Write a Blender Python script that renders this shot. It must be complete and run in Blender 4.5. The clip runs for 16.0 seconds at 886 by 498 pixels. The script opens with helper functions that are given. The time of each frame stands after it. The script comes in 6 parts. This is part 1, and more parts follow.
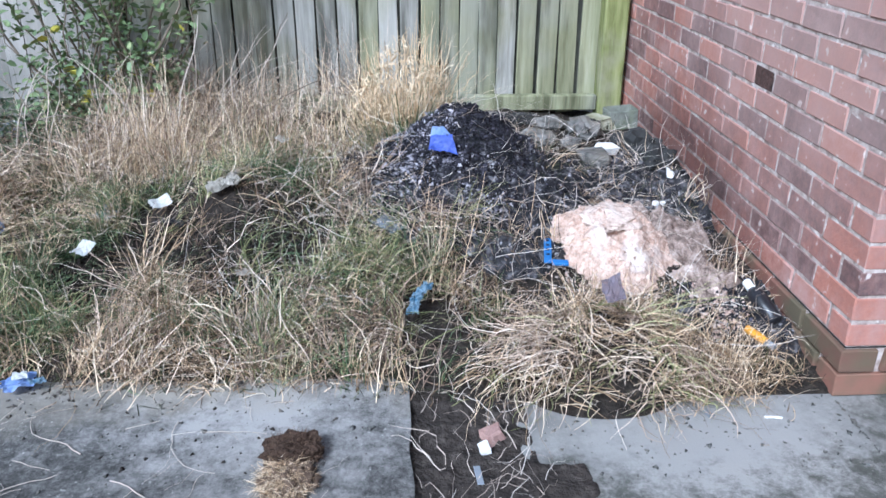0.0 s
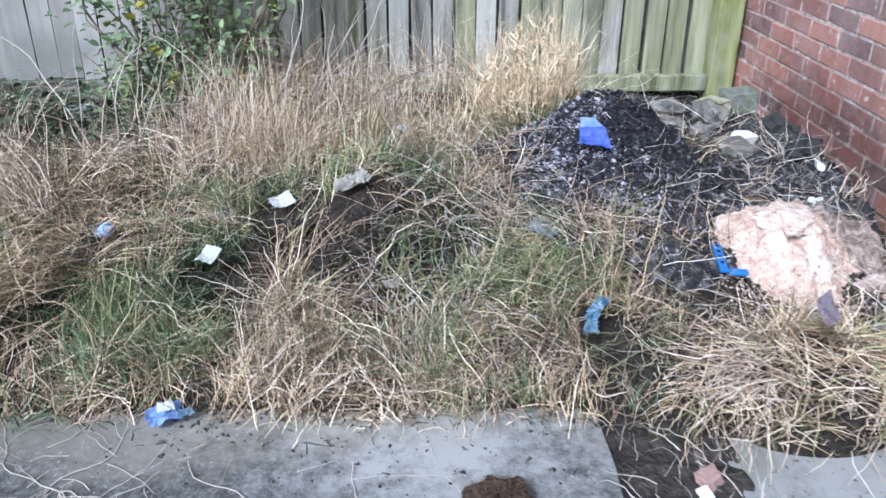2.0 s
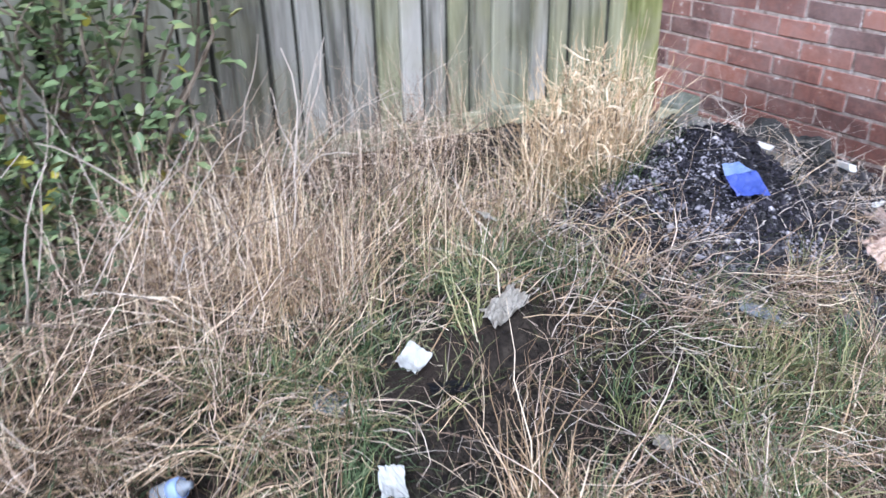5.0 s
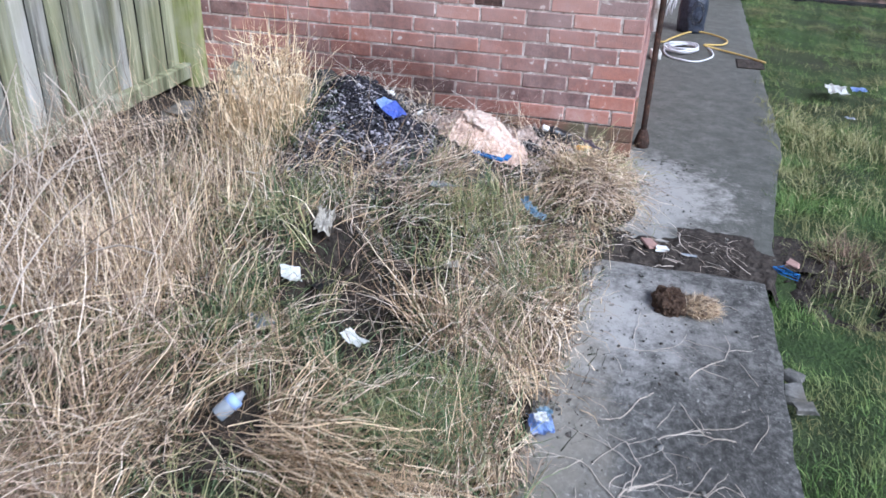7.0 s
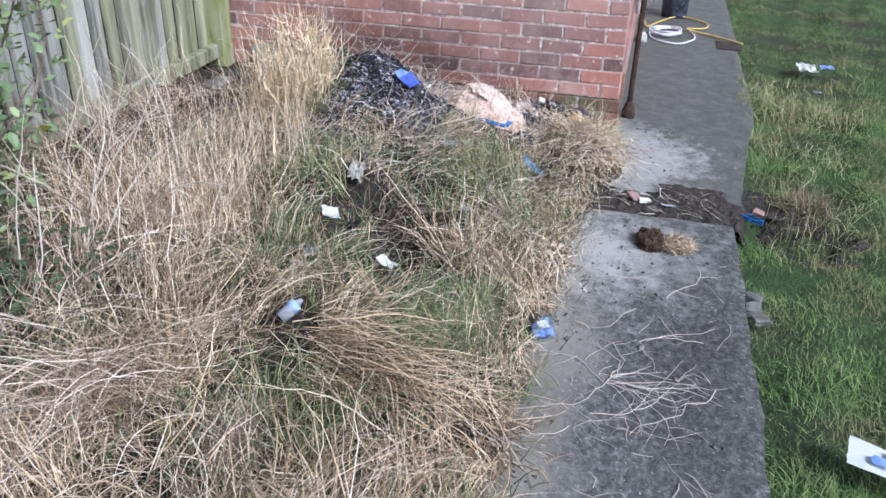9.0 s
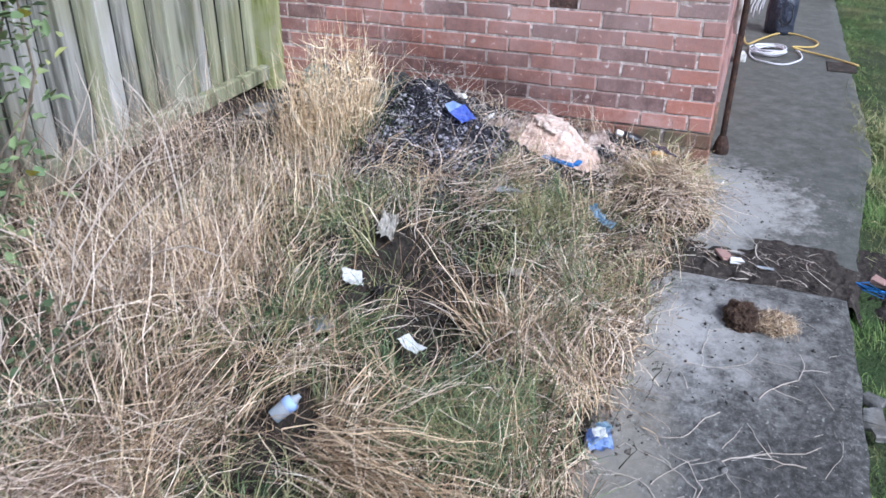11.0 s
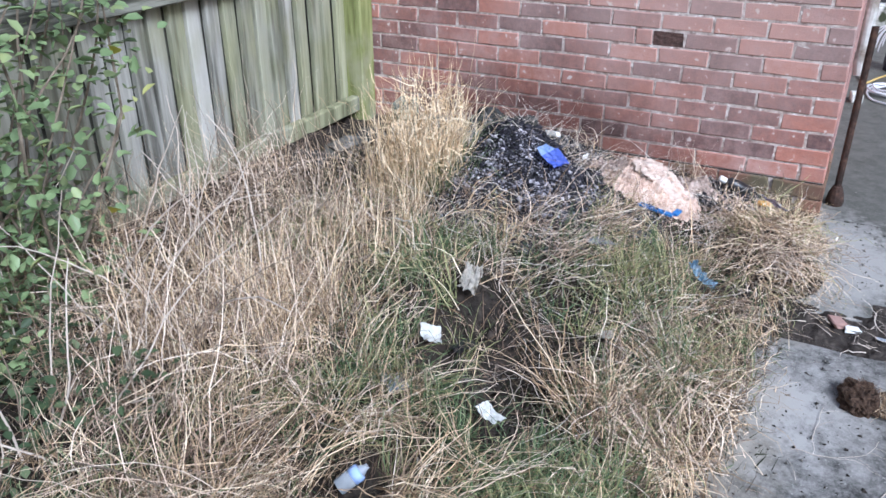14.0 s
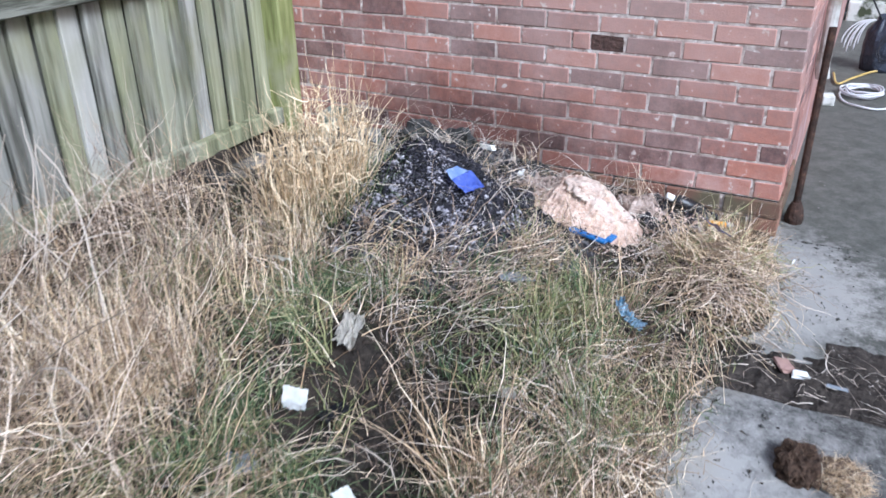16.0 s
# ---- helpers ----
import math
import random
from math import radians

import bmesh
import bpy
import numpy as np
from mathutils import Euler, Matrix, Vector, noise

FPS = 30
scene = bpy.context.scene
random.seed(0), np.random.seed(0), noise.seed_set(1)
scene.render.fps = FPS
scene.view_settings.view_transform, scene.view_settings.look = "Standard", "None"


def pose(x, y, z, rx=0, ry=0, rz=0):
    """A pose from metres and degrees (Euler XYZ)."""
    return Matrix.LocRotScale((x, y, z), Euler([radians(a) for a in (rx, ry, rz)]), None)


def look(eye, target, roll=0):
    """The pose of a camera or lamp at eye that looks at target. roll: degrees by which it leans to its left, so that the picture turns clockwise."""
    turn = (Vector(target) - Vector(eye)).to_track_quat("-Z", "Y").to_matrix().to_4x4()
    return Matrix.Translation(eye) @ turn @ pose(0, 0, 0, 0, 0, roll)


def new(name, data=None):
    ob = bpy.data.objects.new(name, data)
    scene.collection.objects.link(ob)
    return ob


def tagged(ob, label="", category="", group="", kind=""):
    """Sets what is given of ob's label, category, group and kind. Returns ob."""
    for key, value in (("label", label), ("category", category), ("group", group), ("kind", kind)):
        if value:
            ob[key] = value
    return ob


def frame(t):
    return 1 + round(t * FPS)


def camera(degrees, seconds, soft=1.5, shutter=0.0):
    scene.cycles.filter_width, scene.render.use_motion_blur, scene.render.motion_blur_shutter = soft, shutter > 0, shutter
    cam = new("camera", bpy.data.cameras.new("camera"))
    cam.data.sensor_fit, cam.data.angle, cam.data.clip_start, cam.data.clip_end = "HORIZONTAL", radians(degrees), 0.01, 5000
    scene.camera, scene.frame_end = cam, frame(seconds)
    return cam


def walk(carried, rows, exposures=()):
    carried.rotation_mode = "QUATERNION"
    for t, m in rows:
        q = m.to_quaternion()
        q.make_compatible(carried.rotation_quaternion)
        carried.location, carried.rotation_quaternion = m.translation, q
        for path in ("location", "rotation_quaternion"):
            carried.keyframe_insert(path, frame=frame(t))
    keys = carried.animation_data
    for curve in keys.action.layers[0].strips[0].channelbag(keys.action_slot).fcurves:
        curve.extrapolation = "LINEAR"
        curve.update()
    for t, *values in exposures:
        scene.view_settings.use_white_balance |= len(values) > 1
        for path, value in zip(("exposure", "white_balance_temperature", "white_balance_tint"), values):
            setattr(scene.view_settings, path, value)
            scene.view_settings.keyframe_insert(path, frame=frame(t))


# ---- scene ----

cam = camera(57.3, 16.0, soft=1.55, shutter=0.3)
PATH = [
    (0, (-1.189, -1.808, 1.265), (-1.078, 0.016, 0.453), 0.4),
    (0.5, (-1.2, -1.812, 1.276), (-1.087, -0.015, 0.406), 0.5),
    (1, (-1.236, -1.766, 1.266), (-1.127, 0.03, 0.393), 0.5),
    (1.5, (-1.438, -1.656, 1.27), (-1.334, 0.135, 0.387), 0.4),
    (2, (-1.634, -1.503, 1.263), (-1.532, 0.288, 0.378), 0.4),
    (2.5, (-1.75, -1.297, 1.242), (-1.664, 0.491, 0.351), 0.2),
    (3, (-2.033, -1.159, 1.256), (-1.924, 0.623, 0.355), 0.5),
    (3.2, (-2.122, -1.101, 1.268), (-2.013, 0.682, 0.367), 0.5),
    (5.3, (-2.799, -0.199, 1.227), (-1.698, 1.225, 0.355), -0.1),
    (5.5, (-2.913, -0.068, 1.31), (-1.676, 1.2, 0.382), 1.4),
    (6, (-3.275, -0.04, 1.388), (-1.805, 0.941, 0.451), 1.0),
    (6.5, (-3.591, -0.056, 1.421), (-1.952, 0.611, 0.49), 1.2),
    (7, (-3.909, -0.069, 1.467), (-2.197, 0.37, 0.53), 1.7),
    (7.5, (-4.154, 0.013, 1.499), (-2.44, 0.44, 0.561), 1.7),
    (8, (-4.333, -0.053, 1.502), (-2.619, 0.371, 0.562), 1.7),
    (8.5, (-4.398, -0.117, 1.511), (-2.685, 0.303, 0.567), 1.6),
    (9, (-4.398, -0.111, 1.516), (-2.688, 0.306, 0.566), 1.6),
    (9.2, (-4.405, -0.1, 1.519), (-2.706, 0.355, 0.567), 1.5),
    (11.3, (-3.756, -0.106, 1.47), (-2.105, 0.518, 0.53), 0.1),
    (11.5, (-3.713, -0.097, 1.469), (-2.062, 0.523, 0.525), 0.0),
    (12, (-3.716, -0.074, 1.491), (-2.028, 0.547, 0.617), 0.1),
    (12.5, (-3.729, -0.051, 1.488), (-1.998, 0.574, 0.705), -0.0),
    (13, (-3.734, -0.026, 1.494), (-2.034, 0.572, 0.627), 0.1),
    (13.5, (-3.728, -0.022, 1.498), (-2.083, 0.684, 0.605), -0.2),
    (14, (-3.703, -0.035, 1.498), (-2.114, 0.786, 0.602), -0.2),
    (14.5, (-3.686, -0.09, 1.499), (-2.093, 0.722, 0.602), -0.4),
    (15, (-3.646, -0.174, 1.489), (-2.051, 0.633, 0.593), -0.6),
    (15.5, (-3.552, -0.204, 1.477), (-1.955, 0.601, 0.58), -0.7),
    (16, (-3.241, -0.162, 1.46), (-1.654, 0.655, 0.557), -0.9),
]
walk(cam, [(t, look(eye, target, roll)) for t, eye, target, roll in PATH], [(0, 0.24, 4960, 8), (1.5, 0.29, 5000, 8), (3.2, 0.37, 5060, 8), (5.3, 0.22, 5170, 14), (6.2, 0.22, 5170, 14), (7.5, 0.24, 5170, 10), (11.5, 0.21, 5170, 12), (16, 0.21, 5160, 10)])

# ---- world and sun ----
SUN_EL, SUN_AZ = 42.0, 213.0
world = bpy.data.worlds.new("world")
scene.world = world
world.use_nodes = True
wn = world.node_tree.nodes
sky = wn.new("ShaderNodeTexSky")
sky.sky_type, sky.sun_disc = "NISHITA", False
sky.sun_elevation, sky.sun_rotation = radians(SUN_EL), radians(SUN_AZ)
sky.air_density, sky.dust_density, sky.ozone_density = 1.0, 5.0, 0.3
grey = wn.new("ShaderNodeHueSaturation")
grey.inputs["Saturation"].default_value = 0.75
world.node_tree.links.new(sky.outputs[0], grey.inputs["Color"])
world.node_tree.links.new(grey.outputs[0], wn["Background"].inputs["Color"])
wn["Background"].inputs["Strength"].default_value = 0.096
sun = new("sun", bpy.data.lights.new("sun", "SUN"))
sun.data.energy, sun.data.angle, sun.data.color = 3.2, radians(20), (1.0, 0.98, 0.95)
az, el = radians(SUN_AZ), radians(SUN_EL)
sun.matrix_world = look((0, 0, 8), (-math.sin(az) * 5, -math.cos(az) * 5, 8 - 5 * math.tan(el)))

# ---- materials ----


def material(name, stops, scale=8.0, detail=6.0, rough=0.85, bump=0.3, bump_scale=None, dist=0.01, metal=0.0,
             vary="noise", stain=None, stain_scale=1.2, stain_lo=0.45, stain_hi=0.65, stretch=(1, 1, 1), spec=0.3, alpha=0.0, speck=None,
             speck_scale=60.0, speck_at=0.68, trans=0.0, stain_at=None, own=0.85, inner=0.5, grain=0.65, stain_grain=0.5):
    """A surface whose colour runs through stops by grain noise or by piece, with large stains, small specks and relief."""
    m = bpy.data.materials.new(name)
    m.use_nodes = True
    n, l = m.node_tree.nodes, m.node_tree.links
    b = n["Principled BSDF"]
    tc = n.new("ShaderNodeTexCoord")
    mp = n.new("ShaderNodeMapping")
    mp.inputs["Scale"].default_value = stretch
    geo = n.new("ShaderNodeNewGeometry")
    l.new(geo.outputs["Position"] if vary != "local" else tc.outputs["Object"], mp.inputs["Vector"])
    nt = n.new("ShaderNodeTexNoise")
    nt.inputs["Scale"].default_value, nt.inputs["Detail"].default_value, nt.inputs["Roughness"].default_value = scale, detail, grain
    l.new(mp.outputs[0], nt.inputs["Vector"])
    ramp = n.new("ShaderNodeValToRGB")
    while len(ramp.color_ramp.elements) < len(stops):
        ramp.color_ramp.elements.new(0.5)
    for e, (at, col) in zip(ramp.color_ramp.elements, stops):
        e.position, e.color = at, (*col, 1)
    if vary in ("noise", "local"):
        l.new(nt.outputs["Fac"], ramp.inputs[0])
    else:
        info = n.new("ShaderNodeObjectInfo")
        mix = n.new("ShaderNodeMath")
        mix.operation = "MULTIPLY_ADD"
        l.new(info.outputs["Random"] if vary == "object" else geo.outputs["Random Per Island"], mix.inputs[0])
        mix.inputs[1].default_value = own
        small = n.new("ShaderNodeMath")
        small.operation = "MULTIPLY_ADD"
        l.new(nt.outputs["Fac"], small.inputs[0])
        small.inputs[1].default_value, small.inputs[2].default_value = inner, 0.07 - inner / 2 + (0.85 - own) / 2
        l.new(small.outputs[0], mix.inputs[2])
        l.new(mix.outputs[0], ramp.inputs[0])
    col = ramp.outputs[0]
    if stain:
        st = n.new("ShaderNodeTexNoise")
        st.inputs["Scale"].default_value, st.inputs["Detail"].default_value, st.inputs["Roughness"].default_value = stain_scale, 9, stain_grain
        l.new(geo.outputs["Position"], st.inputs["Vector"])
        mr = n.new("ShaderNodeMapRange")
        mr.inputs["From Min"].default_value, mr.inputs["From Max"].default_value = stain_lo, stain_hi
        if stain_at:
            dv = n.new("ShaderNodeVectorMath")
            dv.operation = "DISTANCE"
            l.new(geo.outputs["Position"], dv.inputs[0])
            dv.inputs[1].default_value = stain_at[:3]
            near = n.new("ShaderNodeMapRange")
            near.inputs["From Min"].default_value, near.inputs["From Max"].default_value = 0.0, stain_at[3]
            near.inputs["To Min"].default_value, near.inputs["To Max"].default_value = 0.22, -0.22
            l.new(dv.outputs["Value"], near.inputs["Value"])
            both = n.new("ShaderNodeMath")
            l.new(st.outputs["Fac"], both.inputs[0])
            l.new(near.outputs[0], both.inputs[1])
            l.new(both.outputs[0], mr.inputs["Value"])
        else:
            l.new(st.outputs["Fac"], mr.inputs["Value"])
        mx = n.new("ShaderNodeMix")
        mx.data_type = "RGBA"
        l.new(mr.outputs[0], mx.inputs["Factor"])
        l.new(col, mx.inputs["A"])
        mx.inputs["B"].default_value = (*stain, 1)
        col = mx.outputs["Result"]
    if speck:
        sp = n.new("ShaderNodeTexNoise")
        sp.inputs["Scale"].default_value, sp.inputs["Detail"].default_value = speck_scale, 6
        l.new(geo.outputs["Position"], sp.inputs["Vector"])
        mr2 = n.new("ShaderNodeMapRange")
        mr2.inputs["From Min"].default_value, mr2.inputs["From Max"].default_value = speck_at, speck_at + 0.06
        l.new(sp.outputs["Fac"], mr2.inputs["Value"])
        mx2 = n.new("ShaderNodeMix")
        mx2.data_type = "RGBA"
        l.new(mr2.outputs[0], mx2.inputs["Factor"])
        l.new(col, mx2.inputs["A"])
        mx2.inputs["B"].default_value = (*speck, 1)
        col = mx2.outputs["Result"]
    l.new(col, b.inputs["Base Color"])
    b.inputs["Roughness"].default_value, b.inputs["Metallic"].default_value = rough, metal
    b.inputs["Specular IOR Level"].default_value = spec
    if trans:
        b.inputs["Transmission Weight"].default_value = trans
    if alpha:
        b.inputs["Alpha"].default_value = alpha
    if bump:
        bn = n.new("ShaderNodeTexNoise")
        bn.inputs["Scale"].default_value, bn.inputs["Detail"].default_value = bump_scale or scale * 4, 6
        l.new(mp.outputs[0], bn.inputs["Vector"])
        bp = n.new("ShaderNodeBump")
        bp.inputs["Strength"].default_value, bp.inputs["Distance"].default_value = bump, dist
        l.new(bn.outputs["Fac"], bp.inputs["Height"])
        l.new(bp.outputs[0], b.inputs["Normal"])
    return m


M_BRICK = material("weathered_brick", [(0.0, (0.11, 0.078, 0.076)), (0.25, (0.24, 0.138, 0.124)), (0.5, (0.375, 0.182, 0.147)), (0.75, (0.475, 0.212, 0.156)), (1.0, (0.55, 0.30, 0.245))],
                   scale=24, detail=10, grain=0.78, rough=0.93, bump=0.6, bump_scale=110, dist=0.003, vary="object", own=0.78, inner=1.05, stain_grain=0.7, stain=(0.52, 0.365, 0.335), stain_scale=4.5, stain_lo=0.44, stain_hi=0.80, speck=(0.68, 0.60, 0.56), speck_scale=24, speck_at=0.645)
M_BRICK_FAR = material("brick_far", [(0.0, (0.17, 0.11, 0.108)), (0.5, (0.36, 0.18, 0.15)), (1.0, (0.49, 0.27, 0.22))], scale=14, rough=0.9, bump=0.5, bump_scale=70, dist=0.004, vary="island", own=0.75, inner=1.0, stain=(0.50, 0.37, 0.35), stain_scale=3.0, stain_lo=0.42, stain_hi=0.78)
M_MORTAR = material("mortar", [(0.34, (0.26, 0.19, 0.165)), (0.5, (0.52, 0.43, 0.385)), (0.62, (0.66, 0.585, 0.545))], scale=22, rough=0.95, bump=0.7, bump_scale=90, dist=0.005, speck=(0.80, 0.74, 0.70), speck_scale=30, speck_at=0.60)
M_PLINTH = material("plinth_brick", [(0.0, (0.16, 0.085, 0.065)), (1.0, (0.32, 0.155, 0.11))], scale=12, rough=0.9, bump=0.5, bump_scale=60, dist=0.004, vary="object", stain=(0.15, 0.125, 0.08), stain_scale=6, stain_lo=0.42, stain_hi=0.62)
M_DPC = material("damp_course", [(0.3, (0.02, 0.02, 0.02)), (0.7, (0.06, 0.055, 0.05))], scale=20)
M_CONC = material("worn_concrete", [(0.36, (0.03, 0.029, 0.028)), (0.48, (0.085, 0.083, 0.078)), (0.56, (0.175, 0.17, 0.16)), (0.68, (0.42, 0.405, 0.38))], scale=34, detail=14, grain=0.86, rough=0.9, bump=0.35, bump_scale=160, dist=0.003,
                  stain=(0.40, 0.385, 0.365), stain_scale=12.0, stain_lo=0.44, stain_hi=0.70, stain_grain=0.8, stain_at=(-1.52, -0.04, 0.03, 0.80), speck=(0.44, 0.43, 0.40), speck_scale=85, speck_at=0.66)
M_CONC_WET = material("damp_concrete", [(0.38, (0.062, 0.063, 0.052)), (0.5, (0.105, 0.105, 0.090)), (0.63, (0.165, 0.162, 0.145))], scale=9, detail=14, grain=0.82, rough=0.55, bump=0.35, bump_scale=160, dist=0.003,
                      stain=(0.38, 0.365, 0.34), stain_scale=14.0, stain_lo=0.40, stain_hi=0.58, stain_grain=0.8, stain_at=(-0.42, -0.10, 0.0, 0.62), spec=0.4, speck=(0.30, 0.29, 0.265), speck_scale=52, speck_at=0.67)
M_SOIL = material("dark_soil", [(0.3, (0.024, 0.019, 0.016)), (0.55, (0.06, 0.049, 0.041)), (0.8, (0.13, 0.11, 0.095))], scale=25, rough=0.95, bump=1.0, bump_scale=60, dist=0.02)
M_TURF = material("turf_soil", [(0.3, (0.035, 0.022, 0.015)), (0.55, (0.085, 0.052, 0.034)), (0.8, (0.15, 0.11, 0.08))], scale=40, grain=0.8, rough=0.95, bump=1.0, bump_scale=90, dist=0.02)
M_CLOD = material("soil_clod", [(0.0, (0.010, 0.008, 0.007)), (0.6, (0.032, 0.025, 0.020)), (1.0, (0.085, 0.066, 0.052))], scale=30, rough=0.97, bump=0, vary="island")
M_DIRT = material("trodden_dirt", [(0.36, (0.06, 0.05, 0.043)), (0.52, (0.13, 0.115, 0.10)), (0.68, (0.24, 0.215, 0.19))], scale=22, rough=0.95, bump=1.0, bump_scale=70, dist=0.015)
M_THATCH = material("soil_thatch", [(0.3, (0.014, 0.011, 0.009)), (0.5, (0.030, 0.024, 0.019)), (0.75, (0.08, 0.065, 0.050))], scale=30, rough=0.95, bump=1.0, bump_scale=70, dist=0.02, stain=(0.035, 0.026, 0.02), stain_scale=3)
M_LAWN = material("lawn_soil", [(0.3, (0.035, 0.055, 0.02)), (0.6, (0.06, 0.10, 0.03)), (0.8, (0.10, 0.12, 0.05))], scale=14, rough=0.95, bump=1.0, bump_scale=90, dist=0.02, stain=(0.05, 0.05, 0.03), stain_scale=1.0)
M_STRAW = material("dry_straw", [(0.0, (0.085, 0.054, 0.029)), (0.30, (0.34, 0.23, 0.128)), (0.64, (0.78, 0.585, 0.375)), (1.0, (0.98, 0.86, 0.66))], scale=3, rough=0.7, bump=0, vary="island")
M_STRAW_PALE = material("bleached_straw", [(0.0, (0.10, 0.069, 0.049)), (0.3, (0.40, 0.292, 0.212)), (0.65, (0.77, 0.61, 0.47)), (1.0, (0.98, 0.87, 0.73))], scale=3, rough=0.75, bump=0, vary="island")
M_STRAW_BROWN = material("brown_straw", [(0.0, (0.062, 0.042, 0.029)), (0.5, (0.18, 0.122, 0.083)), (1.0, (0.37, 0.265, 0.19))], scale=3, rough=0.8, bump=0, vary="island")
M_FIBRE = material("brown_fibre", [(0.0, (0.04, 0.024, 0.015)), (0.6, (0.10, 0.06, 0.038)), (1.0, (0.20, 0.13, 0.085))], scale=3, rough=0.85, bump=0, vary="island")
M_STRAW_GREEN = material("fading_blades", [(0.0, (0.12, 0.135, 0.052)), (0.5, (0.29, 0.295, 0.125)), (1.0, (0.56, 0.51, 0.29))], scale=3, rough=0.7, bump=0, vary="island")
M_GREEN = material("green_blades", [(0.0, (0.035, 0.065, 0.024)), (0.5, (0.092, 0.142, 0.062)), (0.85, (0.19, 0.245, 0.115)), (1.0, (0.46, 0.44, 0.26))], scale=3, rough=0.6, bump=0, vary="island")
M_LAWNBLADE = material("lawn_blades", [(0.0, (0.05, 0.095, 0.024)), (0.5, (0.125, 0.21, 0.053)), (0.85, (0.22, 0.30, 0.09)), (1.0, (0.42, 0.39, 0.19))], scale=2, rough=0.6, bump=0, vary="island", stain=(0.19, 0.185, 0.075), stain_scale=2.6, stain_lo=0.47, stain_hi=0.60)
# greens pushed dark: the shade beneath the straw is in this colour
M_UNDER_SHADE = material("shade_dark_blades", [(0.0, (0.016, 0.02, 0.009)), (0.5, (0.042, 0.05, 0.021)), (0.8, (0.085, 0.087, 0.04)), (1.0, (0.19, 0.16, 0.09))], scale=3, rough=0.7, bump=0, vary="island")
M_GOLD = material("golden_straw", [(0.0, (0.44, 0.31, 0.17)), (0.5, (0.82, 0.63, 0.40)), (1.0, (0.96, 0.84, 0.62))], scale=3, rough=0.75, bump=0, vary="island")
M_ROOT = material("dried_roots", [(0.0, (0.34, 0.27, 0.22)), (0.5, (0.60, 0.52, 0.44)), (1.0, (0.80, 0.74, 0.66))], scale=5, rough=0.85, bump=0, vary="island")
M_ASH = material("burnt_ash", [(0.35, (0.012, 0.012, 0.013)), (0.52, (0.045, 0.043, 0.046)), (0.68, (0.22, 0.21, 0.22))], scale=22, rough=0.97, bump=1.0, bump_scale=50, dist=0.02, speck=(0.45, 0.44, 0.46), speck_scale=30, speck_at=0.62)
M_ASHBITS = material("ash_flakes", [(0.0, (0.010, 0.010, 0.012)), (0.6, (0.030, 0.028, 0.036)), (0.9, (0.075, 0.069, 0.088)), (1.0, (0.22, 0.205, 0.24))], scale=30, rough=0.95, bump=0, vary="island")
M_GREYASH = material("pale_ash", [(0.0, (0.09, 0.085, 0.10)), (0.5, (0.30, 0.285, 0.32)), (1.0, (0.64, 0.61, 0.64))], scale=30, rough=0.95, bump=0, vary="island")
M_FOAM = material("pink_plaster", [(0.38, (0.40, 0.27, 0.205)), (0.5, (0.62, 0.445, 0.35)), (0.64, (0.78, 0.63, 0.53))], scale=34, grain=0.8, rough=0.95, bump=1.0, bump_scale=45, dist=0.008, stain=(0.78, 0.74, 0.70), stain_scale=5, stain_lo=0.55, stain_hi=0.7)
M_CRUST = material("plaster_crust", [(0.38, (0.50, 0.37, 0.30)), (0.5, (0.70, 0.56, 0.47)), (0.64, (0.82, 0.72, 0.64))], scale=30, grain=0.8, rough=0.95, bump=1.0, bump_scale=45, dist=0.008)
M_RUBBLE = material("dusty_rubble", [(0.36, (0.16, 0.12, 0.10)), (0.5, (0.36, 0.275, 0.23)), (0.66, (0.58, 0.48, 0.42))], scale=30, rough=0.97, bump=1.0, bump_scale=70, dist=0.015)
M_FOAMBITS = material("plaster_crumbs", [(0.0, (0.42, 0.29, 0.24)), (0.5, (0.66, 0.49, 0.40)), (1.0, (0.82, 0.72, 0.64))], scale=20, rough=0.95, bump=0.4, vary="island")
M_BOARD = material("weathered_board", [(0.2, (0.09, 0.088, 0.078)), (0.42, (0.33, 0.325, 0.285)), (0.62, (0.50, 0.49, 0.44)), (0.9, (0.64, 0.63, 0.58))], scale=4, detail=8, rough=0.92, bump=0.4, bump_scale=24, dist=0.004, vary="object", own=0.35, inner=1.0, stretch=(6, 6, 0.45),
                   stain=(0.34, 0.34, 0.20), stain_scale=2.2, stain_lo=0.46, stain_hi=0.70)
M_BOARD_GREEN = material("algae_board", [(0.2, (0.08, 0.085, 0.048)), (0.42, (0.26, 0.265, 0.155)), (0.65, (0.41, 0.41, 0.265)), (0.9, (0.56, 0.555, 0.42))], scale=4, detail=8, rough=0.92, bump=0.4, bump_scale=24, dist=0.004, vary="object", own=0.3, inner=1.0, stretch=(6, 6, 0.45), stain=(0.36, 0.36, 0.30), stain_scale=2.2, stain_lo=0.46, stain_hi=0.7)
